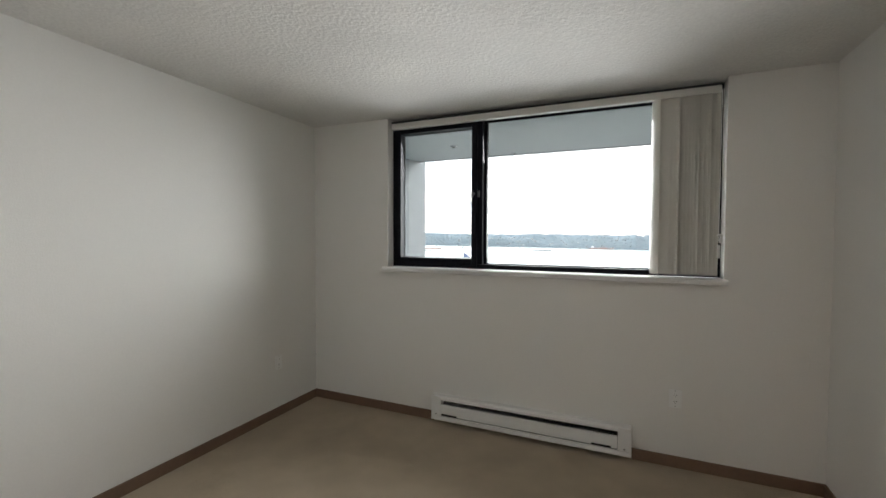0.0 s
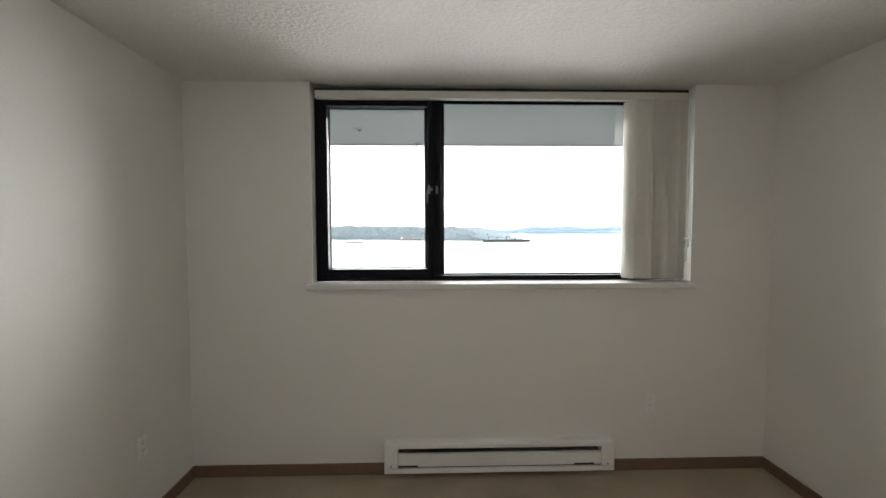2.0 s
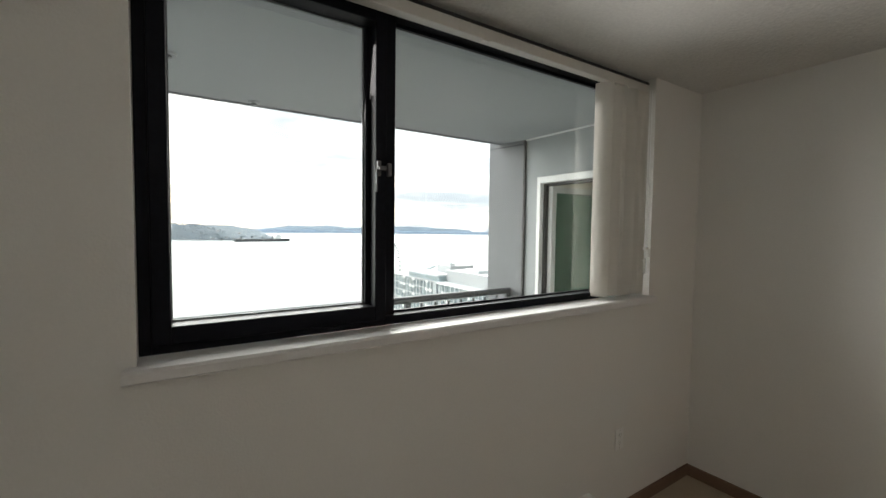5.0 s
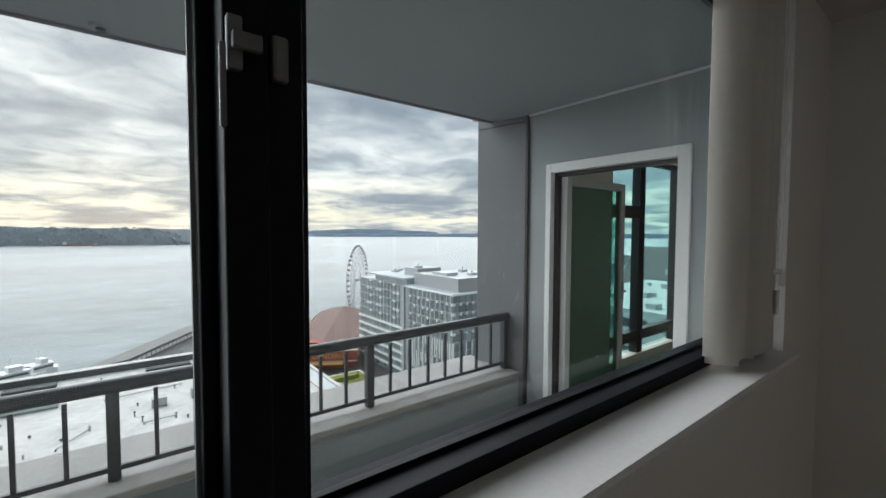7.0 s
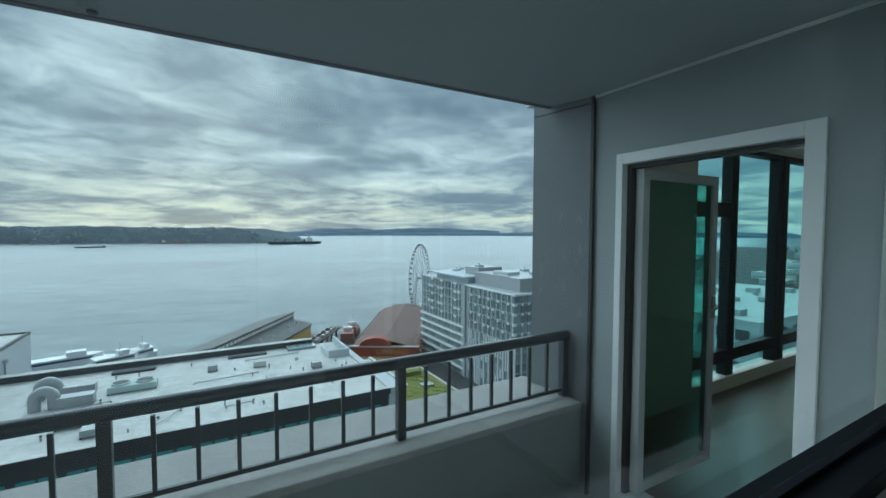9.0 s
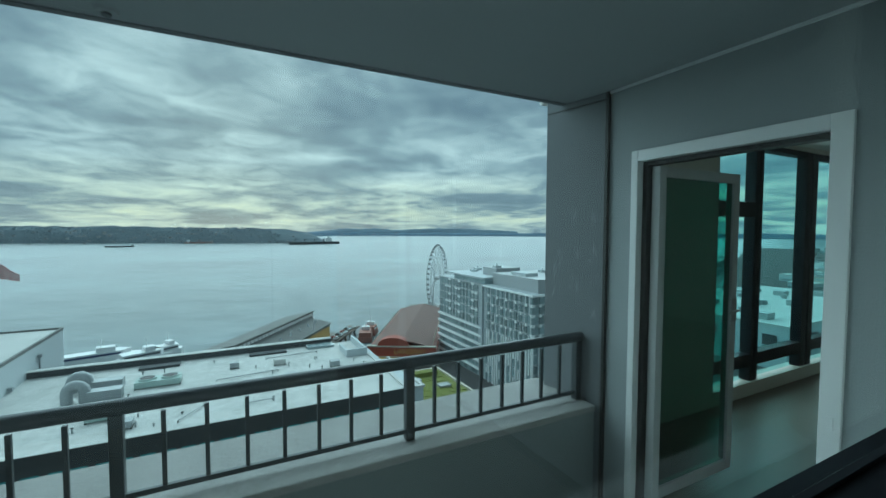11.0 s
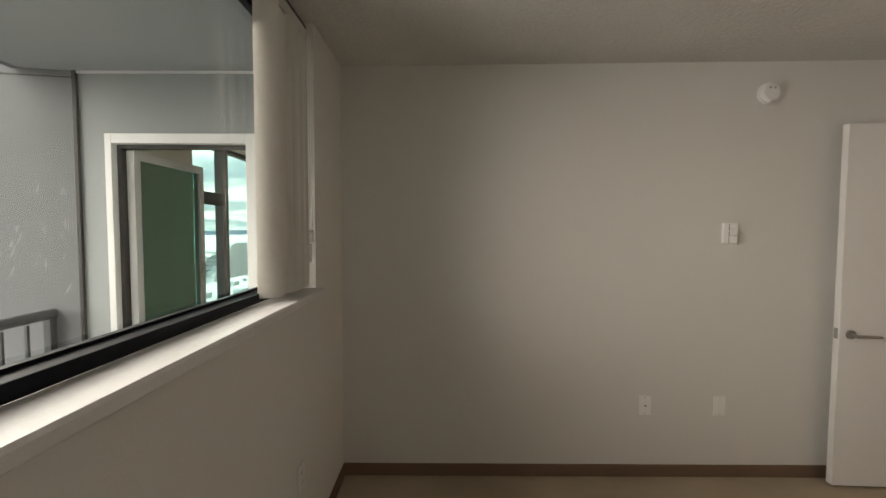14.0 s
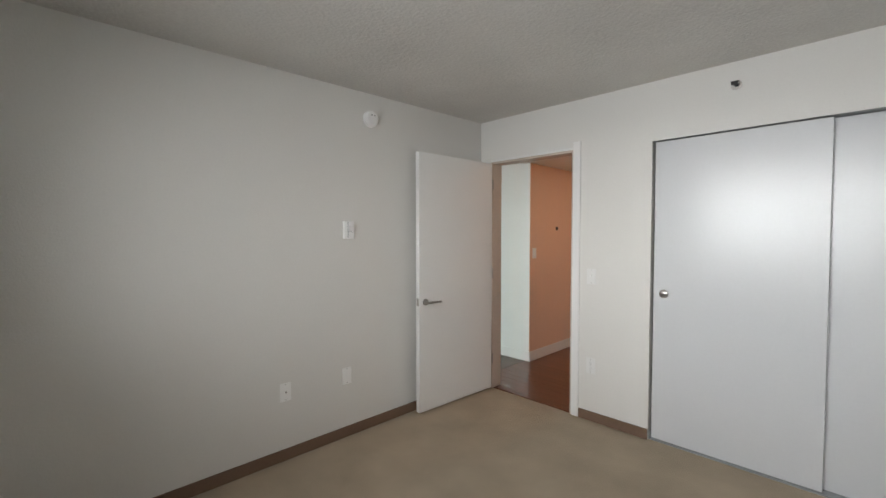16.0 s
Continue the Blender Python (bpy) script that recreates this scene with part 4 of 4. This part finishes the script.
for (a, b), (c, d) in (((-8, 92), (-4, 98)), ((-2, 113), (12, 114.5)), ((-24, 108), (-17, 110)), ((4, 95), (9, 95.4)), ((10, 126), (24, 127))):
    t = thing("roof_pipe", (a, b, -35.0), "pale pipe run across the roof", "pipe", "roof pipes")
    bm = bmesh.new()
    cyl(bm, (0, 0, 0.35), (c - a, d - b, 0.35), 0.12, seg=8)
    part("pipe", bm, M_HVAC, t)
    part("support", boxes((-0.1, -0.2, 0, 0.1, 0.2, 0.3), (c - a - 0.1, d - b - 0.2, 0, c - a + 0.1, d - b + 0.2, 0.3)), M_DARK, t)
# curved ducts by the grey block
for k, (x, y) in enumerate(((-29, 119), (-28, 112))):
    t = thing("roof_duct", (x, y, -35.0), "galvanised bent air duct on the roof", "duct", "roof ducts")
    bm = bmesh.new()
    rings = []
    path = [(1.5, 0.0, 0), (1.5, 2.0, 0)] + [(1.5 * math.cos(math.pi * i / 12), 2.2 + 1.5 * math.sin(math.pi * i / 12), math.pi * i / 12) for i in range(13)] + [(-1.5, 0.0, math.pi)]
    for px, pz, a in path:
        rings.append([bm.verts.new((px + 1.05 * math.cos(b) * math.cos(a), 1.05 * math.sin(b), pz + 1.05 * math.cos(b) * math.sin(a))) for b in (k2 * math.pi / 8 for k2 in range(16))])
    for ra, rb in zip(rings, rings[1:]):
        for k2 in range(16):
            bm.faces.new((ra[k2], ra[(k2 + 1) % 16], rb[(k2 + 1) % 16], rb[k2]))
    bmesh.ops.recalc_face_normals(bm, faces=bm.faces)
    part("elbow", bm, M_HVAC, t, smooth=True)
    part("trunk", boxes((2.0, -1.4, 0.0, 8, 1.4, 2.2)), M_HVAC, t)

# grey block with flagpole
GB = thing("grey_block", (-43, 117, -62.5), "windowless pale grey building with flat roof", "building")
part("wall", boxes((-48, 0, 0, 0, 44, 34.2)), M_PALEWALL, GB)
part("roof", boxes((-47.4, 0.6, 34.2, -0.6, 43.4, 34.4)), M_ROOF, GB)
part("coping", boxes((-48, 0, 34.2, 0.2, 0.6, 34.9), (-48, 43.4, 34.2, 0.2, 44, 34.9), (-0.4, 0.6, 34.2, 0.2, 43.4, 34.9)), M_SHED, GB)
for y, h in ((8, 6), (25, 9)):
    bm = bmesh.new()
    cyl(bm, (0.35, y, 22), (0.35, y, 22 + h), 0.2, seg=8)
    box(bm, 0.1, y - 0.5, 22 + h, 1.0, y + 0.5, 22 + h + 0.8)
    part("wall_pipe", bm, M_HVAC, GB)
gr = thing("roof_railing", (-43, 117, -28.1), "thin metal railing on the grey roof", "railing")
bm = bmesh.new()
for i in range(9):
    cyl(bm, (-22 + i * 1.5, 25, 0), (-22 + i * 1.5, 25, 1.6), 0.07, seg=6)
part("post", bm, M_HVAC, gr)
bm = bmesh.new()
for z in (0.8, 1.6):
    cyl(bm, (-22, 25, z), (-10, 25, z), 0.07, seg=6)
part("rail", bm, M_HVAC, gr)
fp = thing("flagpole", (-54, 142, -28.1), "tall white flagpole on the grey building", "flagpole")
bm = bmesh.new()
cyl(bm, (0, 0, 0), (0, 0, 25.0), 0.28, 0.14, 12)
part("pole", bm, M_WHEEL, fp, smooth=True)
bm = bmesh.new()
bmesh.ops.create_icosphere(bm, subdivisions=2, radius=0.35, matrix=Matrix.Translation((0, 0, 25.2)))
part("finial", bm, M_HVAC, fp, smooth=True)
flag = thing("flag", (-53.8, 142, -4.6), "striped red, white and blue national flag flying", "flag")


def cloth(u0, u1, v0, v1, off):
    bm = bmesh.new()
    n, rows = 24, []
    for i in range(n + 1):
        u = u0 + (u1 - u0) * i / n
        w, dz = 0.5 * math.sin(u * 1.3) * min(1, u / 3), -0.42 * u - 0.012 * u * u
        squeeze = 1 - 0.072 * u
        rows.append([bm.verts.new((u * 0.8, w + s, v * squeeze + dz)) for v, s in ((v0, -off), (v1, -off), (v1, off), (v0, off))])
    for i in range(n):
        for k in range(4):
            bm.faces.new((rows[i][k], rows[i + 1][k], rows[i + 1][(k + 1) % 4], rows[i][(k + 1) % 4]))
    bm.faces.new(rows[0]), bm.faces.new(rows[-1][::-1])
    bmesh.ops.recalc_face_normals(bm, faces=bm.faces)
    return bm


for k in range(13):
    part("stripe", cloth(0.2, 10, -6 + k * 6 / 13, -6 + (k + 1) * 6 / 13, 0.02), M_FLAGRED if k % 2 == 0 else M_FLAGWHITE, flag)
part("canton", cloth(0.2, 4.6, -6 + 6 * 6 / 13, 0.0, 0.05), M_FLAGBLUE, flag)


# ---- piers ----
def pier_shed(name, x, y, rz, length, width, eave, rise, roof, wall, label):
    t = thing(name, (x, y, -62.0), label, "pier building", rz=rz)
    part("wall", boxes((-width / 2, 0, 0, width / 2, length, eave)), wall, t)
    bm = bmesh.new()
    pr = [(-width / 2 - 1, eave - 0.3), (0, eave + rise), (width / 2 + 1, eave - 0.3), (width / 2 + 1, eave - 0.8), (0, eave + rise - 0.5), (-width / 2 - 1, eave - 0.8)]
    a = [bm.verts.new((px, -1, pz)) for px, pz in pr]
    b = [bm.verts.new((px, length + 1, pz)) for px, pz in pr]
    for i in range(6):
        j = (i + 1) % 6
        bm.faces.new((a[i], a[j], b[j], b[i]))
    bm.faces.new(a), bm.faces.new(b[::-1])
    bmesh.ops.recalc_face_normals(bm, faces=bm.faces)
    part("roof", bm, roof, t)
    return t


PH = -34.5
p2 = thing("pier_shed", (3.5, 198.4, -62.0), "long grey-roofed pier shed with clerestory and ochre side", "pier building", rz=PH)
part("wall", boxes((-17, 0, 0, -0.2, 75, 9.6)), M_PALEWALL, p2)
part("side_wall", boxes((-0.19, 0.4, 0, 12.0, 72, 7.4)), M_YELLOW, p2, "ochre painted side wall")
part("clerestory_wall", boxes((-0.8, 0.2, 9.7, -0.2, 75.8, 13.2)), M_SHED, p2)
part("trim_board", boxes((12.01, 0.4, 6.3, 12.15, 72, 7.4)), M_MOSSGREEN, p2, "dark green eave board")


def mono_roof(bm, x0, z0, x1, z1, length, th=0.5):
    pr = [(x0, z0), (x1, z1), (x1, z1 - th), (x0, z0 - th)]
    a = [bm.verts.new((px, -1, pz)) for px, pz in pr]
    b = [bm.verts.new((px, length, pz)) for px, pz in pr]
    for i in range(4):
        bm.faces.new((a[i], a[(i + 1) % 4], b[(i + 1) % 4], b[i]))
    bm.faces.new(a), bm.faces.new(b[::-1])
    bmesh.ops.recalc_face_normals(bm, faces=bm.faces)


for dims in ((-18, 9.9, 0.5, 14.2, 77), (-0.19, 10.6, 13.0, 8.0, 73)):
    bm = bmesh.new()
    mono_roof(bm, *dims)
    part("roof", bm, M_SHED, p2)
pane0 = None
for k in range(24):
    if pane0 is None:
        pane0 = part("clerestory_pane", boxes((-0.19, 0, 0, 0.0, 2.2, 1.4)), M_PANEL, p2)
    o = pane0 if k == 0 else new("clerestory_pane", pane0.data)
    o.parent, o.location = p2, (0, 2 + k * 3.05, 11.5)
trim0 = None
for k in range(18):
    if trim0 is None:
        trim0 = part("side_window", boxes((0, 0, 0, 0.12, 1.9, 1.0)), M_PANE, p2)
    o = trim0 if k == 0 else new("side_window", trim0.data)
    o.parent, o.location = p2, (12.16, 2 + k * 3.9, 6.35)
for k in range(7):
    bm = bmesh.new()
    cyl(bm, (6, 6 + k * 10, 9.2), (6, 6 + k * 10, 10.6), 0.5, 0.4, 8)
    part("roof_vent", bm, M_PALEWALL, p2)
pd = thing("pier_deck", (3.5, 198.4, WZ), "timber pier deck on dark piles", "pier", rz=PH)
part("deck", boxes((-20, -8, 3.2, 13, 80, 4.0), (13, -8, 3.2, 21, 101, 4.0)), M_TIMBER, pd)
bm = bmesh.new()
for i in range(13):
    for x in (-19, 5, 20.4):
        if i < 10 or x > 20:
            cyl(bm, (x, -4 + i * 8, -2), (x, -4 + i * 8, 3.2), 0.5, seg=8)
tagged(part("piles", bm, M_TIMBER, pd), kind="stuff")
for k in range(10):
    c = thing("parked_car", (0, 0, 0), "small dark parked car on the pier", "car", "cars on the pier")
    m = Matrix.Translation((3.5, 198.4, WZ + 4.0)) @ pose(0, 0, 0, 0, 0, PH) @ pose(15.5 + (k % 2) * 3.2, 62 + k * 3.6, 0)
    c.matrix_basis = m
    mt = (M_HULL, M_BOAT, M_RED, M_HVAC)[k % 4]
    bm = bmesh.new()
    box(bm, -0.9, -2.2, 0.35, 0.9, 2.2, 0.95, bevel=0.15)
    part("body", bm, mt, c)
    bm = bmesh.new()
    box(bm, -0.8, -1.2, 0.95, 0.8, 1.3, 1.5, bevel=0.2)
    part("cabin", bm, M_PANE, c)
    for wx in (-0.85, 0.85):
        for wy in (-1.4, 1.4):
            bm = bmesh.new()
            cyl(bm, (wx - 0.1, wy, 0.34), (wx + 0.1, wy, 0.34), 0.34, seg=10)
            part("wheel", bm, M_DARK, c)
mast = thing("mast_pole", (42.5, 236, -52), "tall white mast beside the pier shed", "pole")
bm = bmesh.new()
cyl(bm, (0, 0, -10), (0, 0, 5.5), 0.3, 0.15, 8)
part("pole", bm, M_WHEEL, mast)

ld = pier_shed("landing_hall", 74, 184, -30.5, 96, 30, 8.2, 3.6, M_BROWNROOF, M_RED, "brown-roofed red pier hall with arched front")
bm = bmesh.new()
n = 18
ptsA = [(7.6 * math.cos(math.pi * i / n) - 4, 8.6 + 4.2 * math.sin(math.pi * i / n)) for i in range(n + 1)]
fr = [bm.verts.new((x, -2.5, z)) for x, z in ptsA]
bk = [bm.verts.new((x, 3.0, z)) for x, z in ptsA]
for i in range(n):
    bm.faces.new((fr[i], fr[i + 1], bk[i + 1], bk[i]))
bm.faces.new(fr[::-1]), bm.faces.new(bk)
bmesh.ops.recalc_face_normals(bm, faces=bm.faces)
part("arched_gable", bm, M_RED, ld)
part("cornice", boxes((-16.5, -2.8, 8.4, 16.5, -1.1, 9.0), (-16.5, -2.6, 3.6, 16.5, -1.1, 4.0)), M_CREAM, ld)
part("fascia", boxes((-16.3, -2.4, 4.0, 16.3, -1.1, 8.4)), M_RED, ld)
part("canopy", boxes((-14, -5, 2.9, 10, -2.7, 3.5)), M_YELLOW, ld, "yellow entrance canopy")
ft = bpy.data.curves.new("sign_text", "FONT")
ft.body, ft.size, ft.align_x, ft.align_y, ft.extrude = "LANDING", 3.4, "CENTER", "CENTER", 0.08
ft.materials.append(M_YELLOW)
so = new("sign_letters", ft)
so.parent = ld
so.matrix_basis = pose(4, -2.5, 6.2, 90, 0, 0)
tagged(so, "gold raised sign letters")
# small lamps and vents along its roof
bm = bmesh.new()
for i in range(26):
    for sx in (-1, 1):
        cyl(bm, (sx * 14.5, 2 + i * 3, 9.2), (sx * 14.5, 2 + i * 3, 10.4), 0.22, seg=6)
tagged(part("eave_lamps", bm, M_CREAM, ld), kind="stuff")

# ferris wheel
fw = thing("ferris_wheel", (151, 301, -65), "tall white ferris wheel at the pier end", "ferris wheel", rz=90 - 42)
HC, R = 28.0, 25.5
bm = bmesh.new()
for sy in (-1.6, 1.6):
    for r, th_ in ((R, 0.26), (R - 2.4, 0.14)):
        prev = None
        for i in range(61):
            a = i / 60 * 2 * math.pi
            q = (r * math.cos(a), sy, HC + r * math.sin(a))
            if prev:
                cyl(bm, prev, q, th_, seg=5)
            prev = q
part("rim", bm, M_WHEEL, fw)
bm = bmesh.new()
for i in range(21):
    a = i / 21 * 2 * math.pi
    for sy in (-1.6, 1.6):
        cyl(bm, (0, sy * 1.6, HC), (R * math.cos(a), sy, HC + R * math.sin(a)), 0.13, seg=4)
part("spokes", bm, M_WHEEL, fw)
bm = bmesh.new()
for sy in (-1, 1):
    for sx in (-1, 1):
        cyl(bm, (0, sy * 2.6, HC), (sx * 9, sy * 7, 0), 0.6, seg=8)
part("support_legs", bm, M_WHEEL, fw)
bm = bmesh.new()
cyl(bm, (0, -3, HC), (0, 3, HC), 1.5, seg=16)
part("hub", bm, M_WHEEL, fw)
gm = None
for i in range(42):
    a = (i + 0.5) / 42 * 2 * math.pi
    if gm is None:
        bm = bmesh.new()
        box(bm, -0.7, -0.9, -1.7, 0.7, 0.9, -0.1, bevel=0.25)
        gm = part("gondola", bm, M_HVAC, fw)
        o = gm
    else:
        o = new("gondola", gm.data)
        o.parent = fw
    o.location = ((R + 0.9) * math.cos(a), 0, HC + (R + 0.9) * math.sin(a) + 0.9)
wp = thing("wheel_pier", (104, 236, WZ), "timber pier carrying the ferris wheel", "pier", rz=-30.5)
part("deck", boxes((-17, -64, 3.0, 19, 98, 3.9)), M_TIMBER, wp)

# ---- glass hotel ----
HX, HY, HZ, HN = 98.0, 118.0, -22.0, 11
hotel = thing("glass_hotel", (HX, HY, -62.5), "eleven-storey glass and white panel building", "building")
HH = HZ + 62.5
part("core", boxes((0.5, 0.5, 0, 58, 75, HH - 0.4)), M_BODY, hotel)
part("roof", boxes((0, 0, HH - 0.4, 58.5, 75.5, HH)), M_HVAC, hotel)
part("seam", boxes((-0.35, 33, 0, 0.5, 34.2, HH + 0.3)), M_BODY, hotel)
st = HH / HN
pane_x = part("window_pane", boxes((0, 0, 0, 0.3, 2.55, st - 0.75)), M_PANE, hotel)
pane_y = part("window_pane", boxes((0, 0, 0, 2.55, 0.3, st - 0.75)), M_PANE, hotel)
pan_x = part("white_panel", boxes((-0.12, 0, 0, 0.2, 2.3, 0.95)), M_PANEL, hotel)
fin_x = part("white_fin", boxes((-0.3, 0, 0, 0.3, 0.45, st * 1.0)), M_PANEL, hotel)
fin_y = part("white_fin", boxes((0, -0.3, 0, 0.45, 0.3, st * 1.0)), M_PANEL, hotel)
r4 = random.Random(33)


def put_copy(src, loc, used=set()):
    o = src if src.name not in used else new(src.name.split(".")[0], src.data)
    used.add(src.name)
    o.parent, o.location = hotel, loc


sq_x = part("white_square", boxes((-0.14, 0, 0, 0.2, 1.0, 1.0)), M_PANEL, hotel)
sq_y = part("white_square", boxes((0, -0.14, 0, 1.0, 0.2, 1.0)), M_PANEL, hotel)
band = part("slab_band", boxes((-0.35, 34.4, 0, 0.2, 75.2, 0.95)), M_PANEL, hotel)
mull = part("mullion", boxes((-0.1, 0, 0, 0.2, 0.22, st)), M_WHEEL, hotel)
LOWER = 6
for fl in range(HN):
    z = fl * st
    for k in range(24):
        if 33 - 3 < k * 3.1 < 34.2:
            continue
        put_copy(pane_x, (0.15, k * 3.1 + 0.3, z + 0.5))
        if k >= 11 and fl >= LOWER:
            if k in (12, 13, 17, 18, 20, 21) and (k % 3 or fl % 2):
                put_copy(pan_x, (0.1, k * 3.1 + 0.3, z + st - 1.0))
            put_copy(mull, (0.1, k * 3.1 + 1.2, z))
        elif k < 11 and fl >= LOWER:
            if k % 2 == fl % 2 or k % 5 == 0:
                put_copy(sq_x, (0.1, k * 3.1 + 0.2, z + st - 0.7))
            put_copy(mull, (0.1, k * 3.1 + r4.choice((0.9, 1.6, 2.2)), z))
        elif k < 11:
            put_copy(fin_x, (0.0, k * 3.1, z))
            if r4.random() < 0.45:
                put_copy(fin_x, (0.0, k * 3.1 + 1.5, z))
    if fl < LOWER:
        put_copy(band, (0.0, 0, z + st - 0.95))
    for k in range(10):
        put_copy(pane_y, (k * 3.1 + 0.3, 0.15, z + 0.5))
        if fl >= LOWER:
            put_copy(sq_y, (k * 3.1 + 0.2, 0.1, z + st - 0.7))
        else:
            put_copy(fin_y, (k * 3.1, 0.0, z))
part("cornice", boxes((-0.3, -0.3, HH - 0.5, 0.3, 33, HH + 0.15), (0.3, -0.3, HH - 0.5, 58.5, 0.3, HH + 0.15)), M_PANEL, hotel)
bm = bmesh.new()
for fl in range(1, HN + 1):
    z = fl * st
    box(bm, 0.02, 0.02, z - 0.14, 58, 75.2, z + 0.1)
part("floor_bands", bm, M_BODY, hotel)
for dims, mt in (((2, 34.3, HH, 30, 62, HH + 2.4), M_PANE), ((0.5, 34.3, HH + 2.4, 32, 68, HH + 3.0), M_PALEWALL), ((5, 3, HH, 32, 33, HH + 5.2), M_HVAC),
                 ((9, 36, HH + 3, 22, 47, HH + 6.5), M_HVAC), ((8, 14, HH + 5.2, 14, 24, HH + 6.4), M_PALEWALL), ((33, 4, HH, 45, 22, HH + 3.6), M_PALEWALL)):
    part("penthouse", boxes(dims), mt, hotel)
for x, y, z in ((12, 60, HH + 3), (18, 66, HH + 3), (12, 40, HH + 6.5), (20, 12, HH + 5.2), (26, 25, HH + 5.2), (38, 10, HH + 3.6)):
    bm = bmesh.new()
    box(bm, x - 1.5, y - 1.5, z, x + 1.5, y + 1.5, z + 1.0)
    cyl(bm, (x, y, z + 1.0), (x, y, z + 2.0), 0.25, seg=6)
    part("roof_vent", bm, M_PALEWALL, hotel)

# green-roofed low building
gr2 = thing("green_roof_building", (50, 111, -62.5), "low cream building with a mossy green roof", "building")
part("wall", boxes((0, 0, 0, 20, 27, 12)), M_CREAM, gr2)
part("parapet", boxes((-0.2, -0.2, 12, 0.6, 27.2, 13.0), (19.4, -0.2, 12, 20.2, 27.2, 13.0), (0.6, 26.4, 12, 19.4, 27.2, 13.0), (0.6, -0.2, 12, 19.4, 0.6, 13.0)), M_CREAM, gr2)
bm = bmesh.new()
for i in range(10):
    for j in range(13):
        box(bm, 0.7 + i * 1.87, 0.7 + j * 1.98, 12, 0.7 + (i + 1) * 1.87, 0.7 + (j + 1) * 1.98, 12.25 + r4.uniform(0, 0.35))
tagged(part("moss", bm, M_MOSS, gr2, "mossy green and yellow planting"), kind="stuff")
part("skylight", boxes((12, 9, 12.1, 16, 12, 13.0), (6, 17, 12.1, 9, 19.5, 13.0)), M_HVAC, gr2)
part("hedge", boxes((1, 21, 12.1, 17, 24, 13.8)), M_MOSS, gr2)
for k in range(6):
    part("window", boxes((-0.25, 2 + k * 4, 6.5, -0.01, 4.4 + k * 4, 10)), M_PANE, gr2)

# ---- city blocks along the shore ----
nb = thing("warehouse", (225, 95, -62.5), "broad pale waterfront warehouse with dark openings", "building")
part("wall", boxes((0, 0, 0, 150, 85, 20)), M_PALEWALL, nb)
part("roof", boxes((-0.5, -0.5, 20, 150.5, 85.5, 21.0)), M_ROOF, nb)
for k in range(9):
    part("window", boxes((-0.3, 4 + k * 9, 11, -0.02, 10 + k * 9, 16)), M_HULL, nb)
    part("window", boxes((4 + k * 15, -0.3, 11, 13 + k * 15, -0.02, 16)), M_HULL, nb)
for k in range(7):
    bm = bmesh.new()
    box(bm, 8 + k * 19, 12 + (k * 37) % 50, 21, 15 + k * 19, 18 + (k * 37) % 50, 24)
    cyl(bm, (20 + k * 18, 30 + (k * 23) % 40, 21), (20 + k * 18, 30 + (k * 23) % 40, 23.5), 1.6, seg=12)
    part("roof_equipment", bm, M_HVAC, nb)
r5 = random.Random(8)
for i in range(190):
    x = r5.uniform(150, 900) if i < 90 else r5.uniform(600, 1700)
    y = r5.uniform(20, 60 + (x - 150) * 0.42)
    if (x < 165 and y > 90) or (205 < x < 395 and 75 < y < 200):
        continue
    w, d, h = r5.uniform(7, 18), r5.uniform(7, 18), r5.uniform(5, 14)
    t = thing("city_building", (x, y, -62.5), r5.choice(("pale low-rise waterfront building with flat roof", "grey flat-roofed warehouse in the city", "white-roofed commercial block by the shore")), "building", "city blocks")
    part("wall", boxes((-w, -d, 0, w, d, h)), r5.choice((M_PALEWALL, M_CREAM, M_BODY)), t)
    part("roof", boxes((-w - 0.3, -d - 0.3, h, w + 0.3, d + 0.3, h + 0.7)), r5.choice((M_ROOF, M_ROOF, M_SHED)), t)
    for f in range(int(h // 4)):
        part("window_strip", boxes((-w - 0.15, -d * 0.9, f * 4 + 1.2, -w - 0.02, d * 0.9, f * 4 + 3), (-w * 0.9, -d - 0.15, f * 4 + 1.2, w * 0.9, -d - 0.02, f * 4 + 3)), M_PANE, t)
    part("rooftop_box", boxes((-w * 0.4, -d * 0.3, h + 0.7, w * 0.1, d * 0.3, h + 3.2)), M_HVAC, t)
for i in range(9):
    x = 300 + i * 75
    pier_shed("pier_shed", x, 185 + (x - 250) * 0.46, PH, 80, 24, 8, 3, M_ROOF if i % 2 else M_SHED, M_PALEWALL, "pale pier shed further along the shore")

# hardwood boards of the hall floor
plank = None
r6 = random.Random(5)
for i in range(22):
    y = -5.85 + i * 0.098
    x = 0.42 - r6.uniform(0, 0.8)
    while x < 2.93:
        L = 1.1
        if x + L > 0.5 and max(x, 0.41) + 0.2 < min(x + L, 2.94):
            if plank is None:
                plank = part("plank", boxes((0.0, 0, 0, 1.097, 0.0955, 0.012)), M_WOOD, hf)
                o = plank
            else:
                o = new("plank", plank.data)
                o.parent = hf
            a, b = max(x, 0.41), min(x + L, 2.948)
            o.location, o.scale = (a, y, -0.0158), ((b - a - 0.002) / 1.097, 1, 1)
        x += L
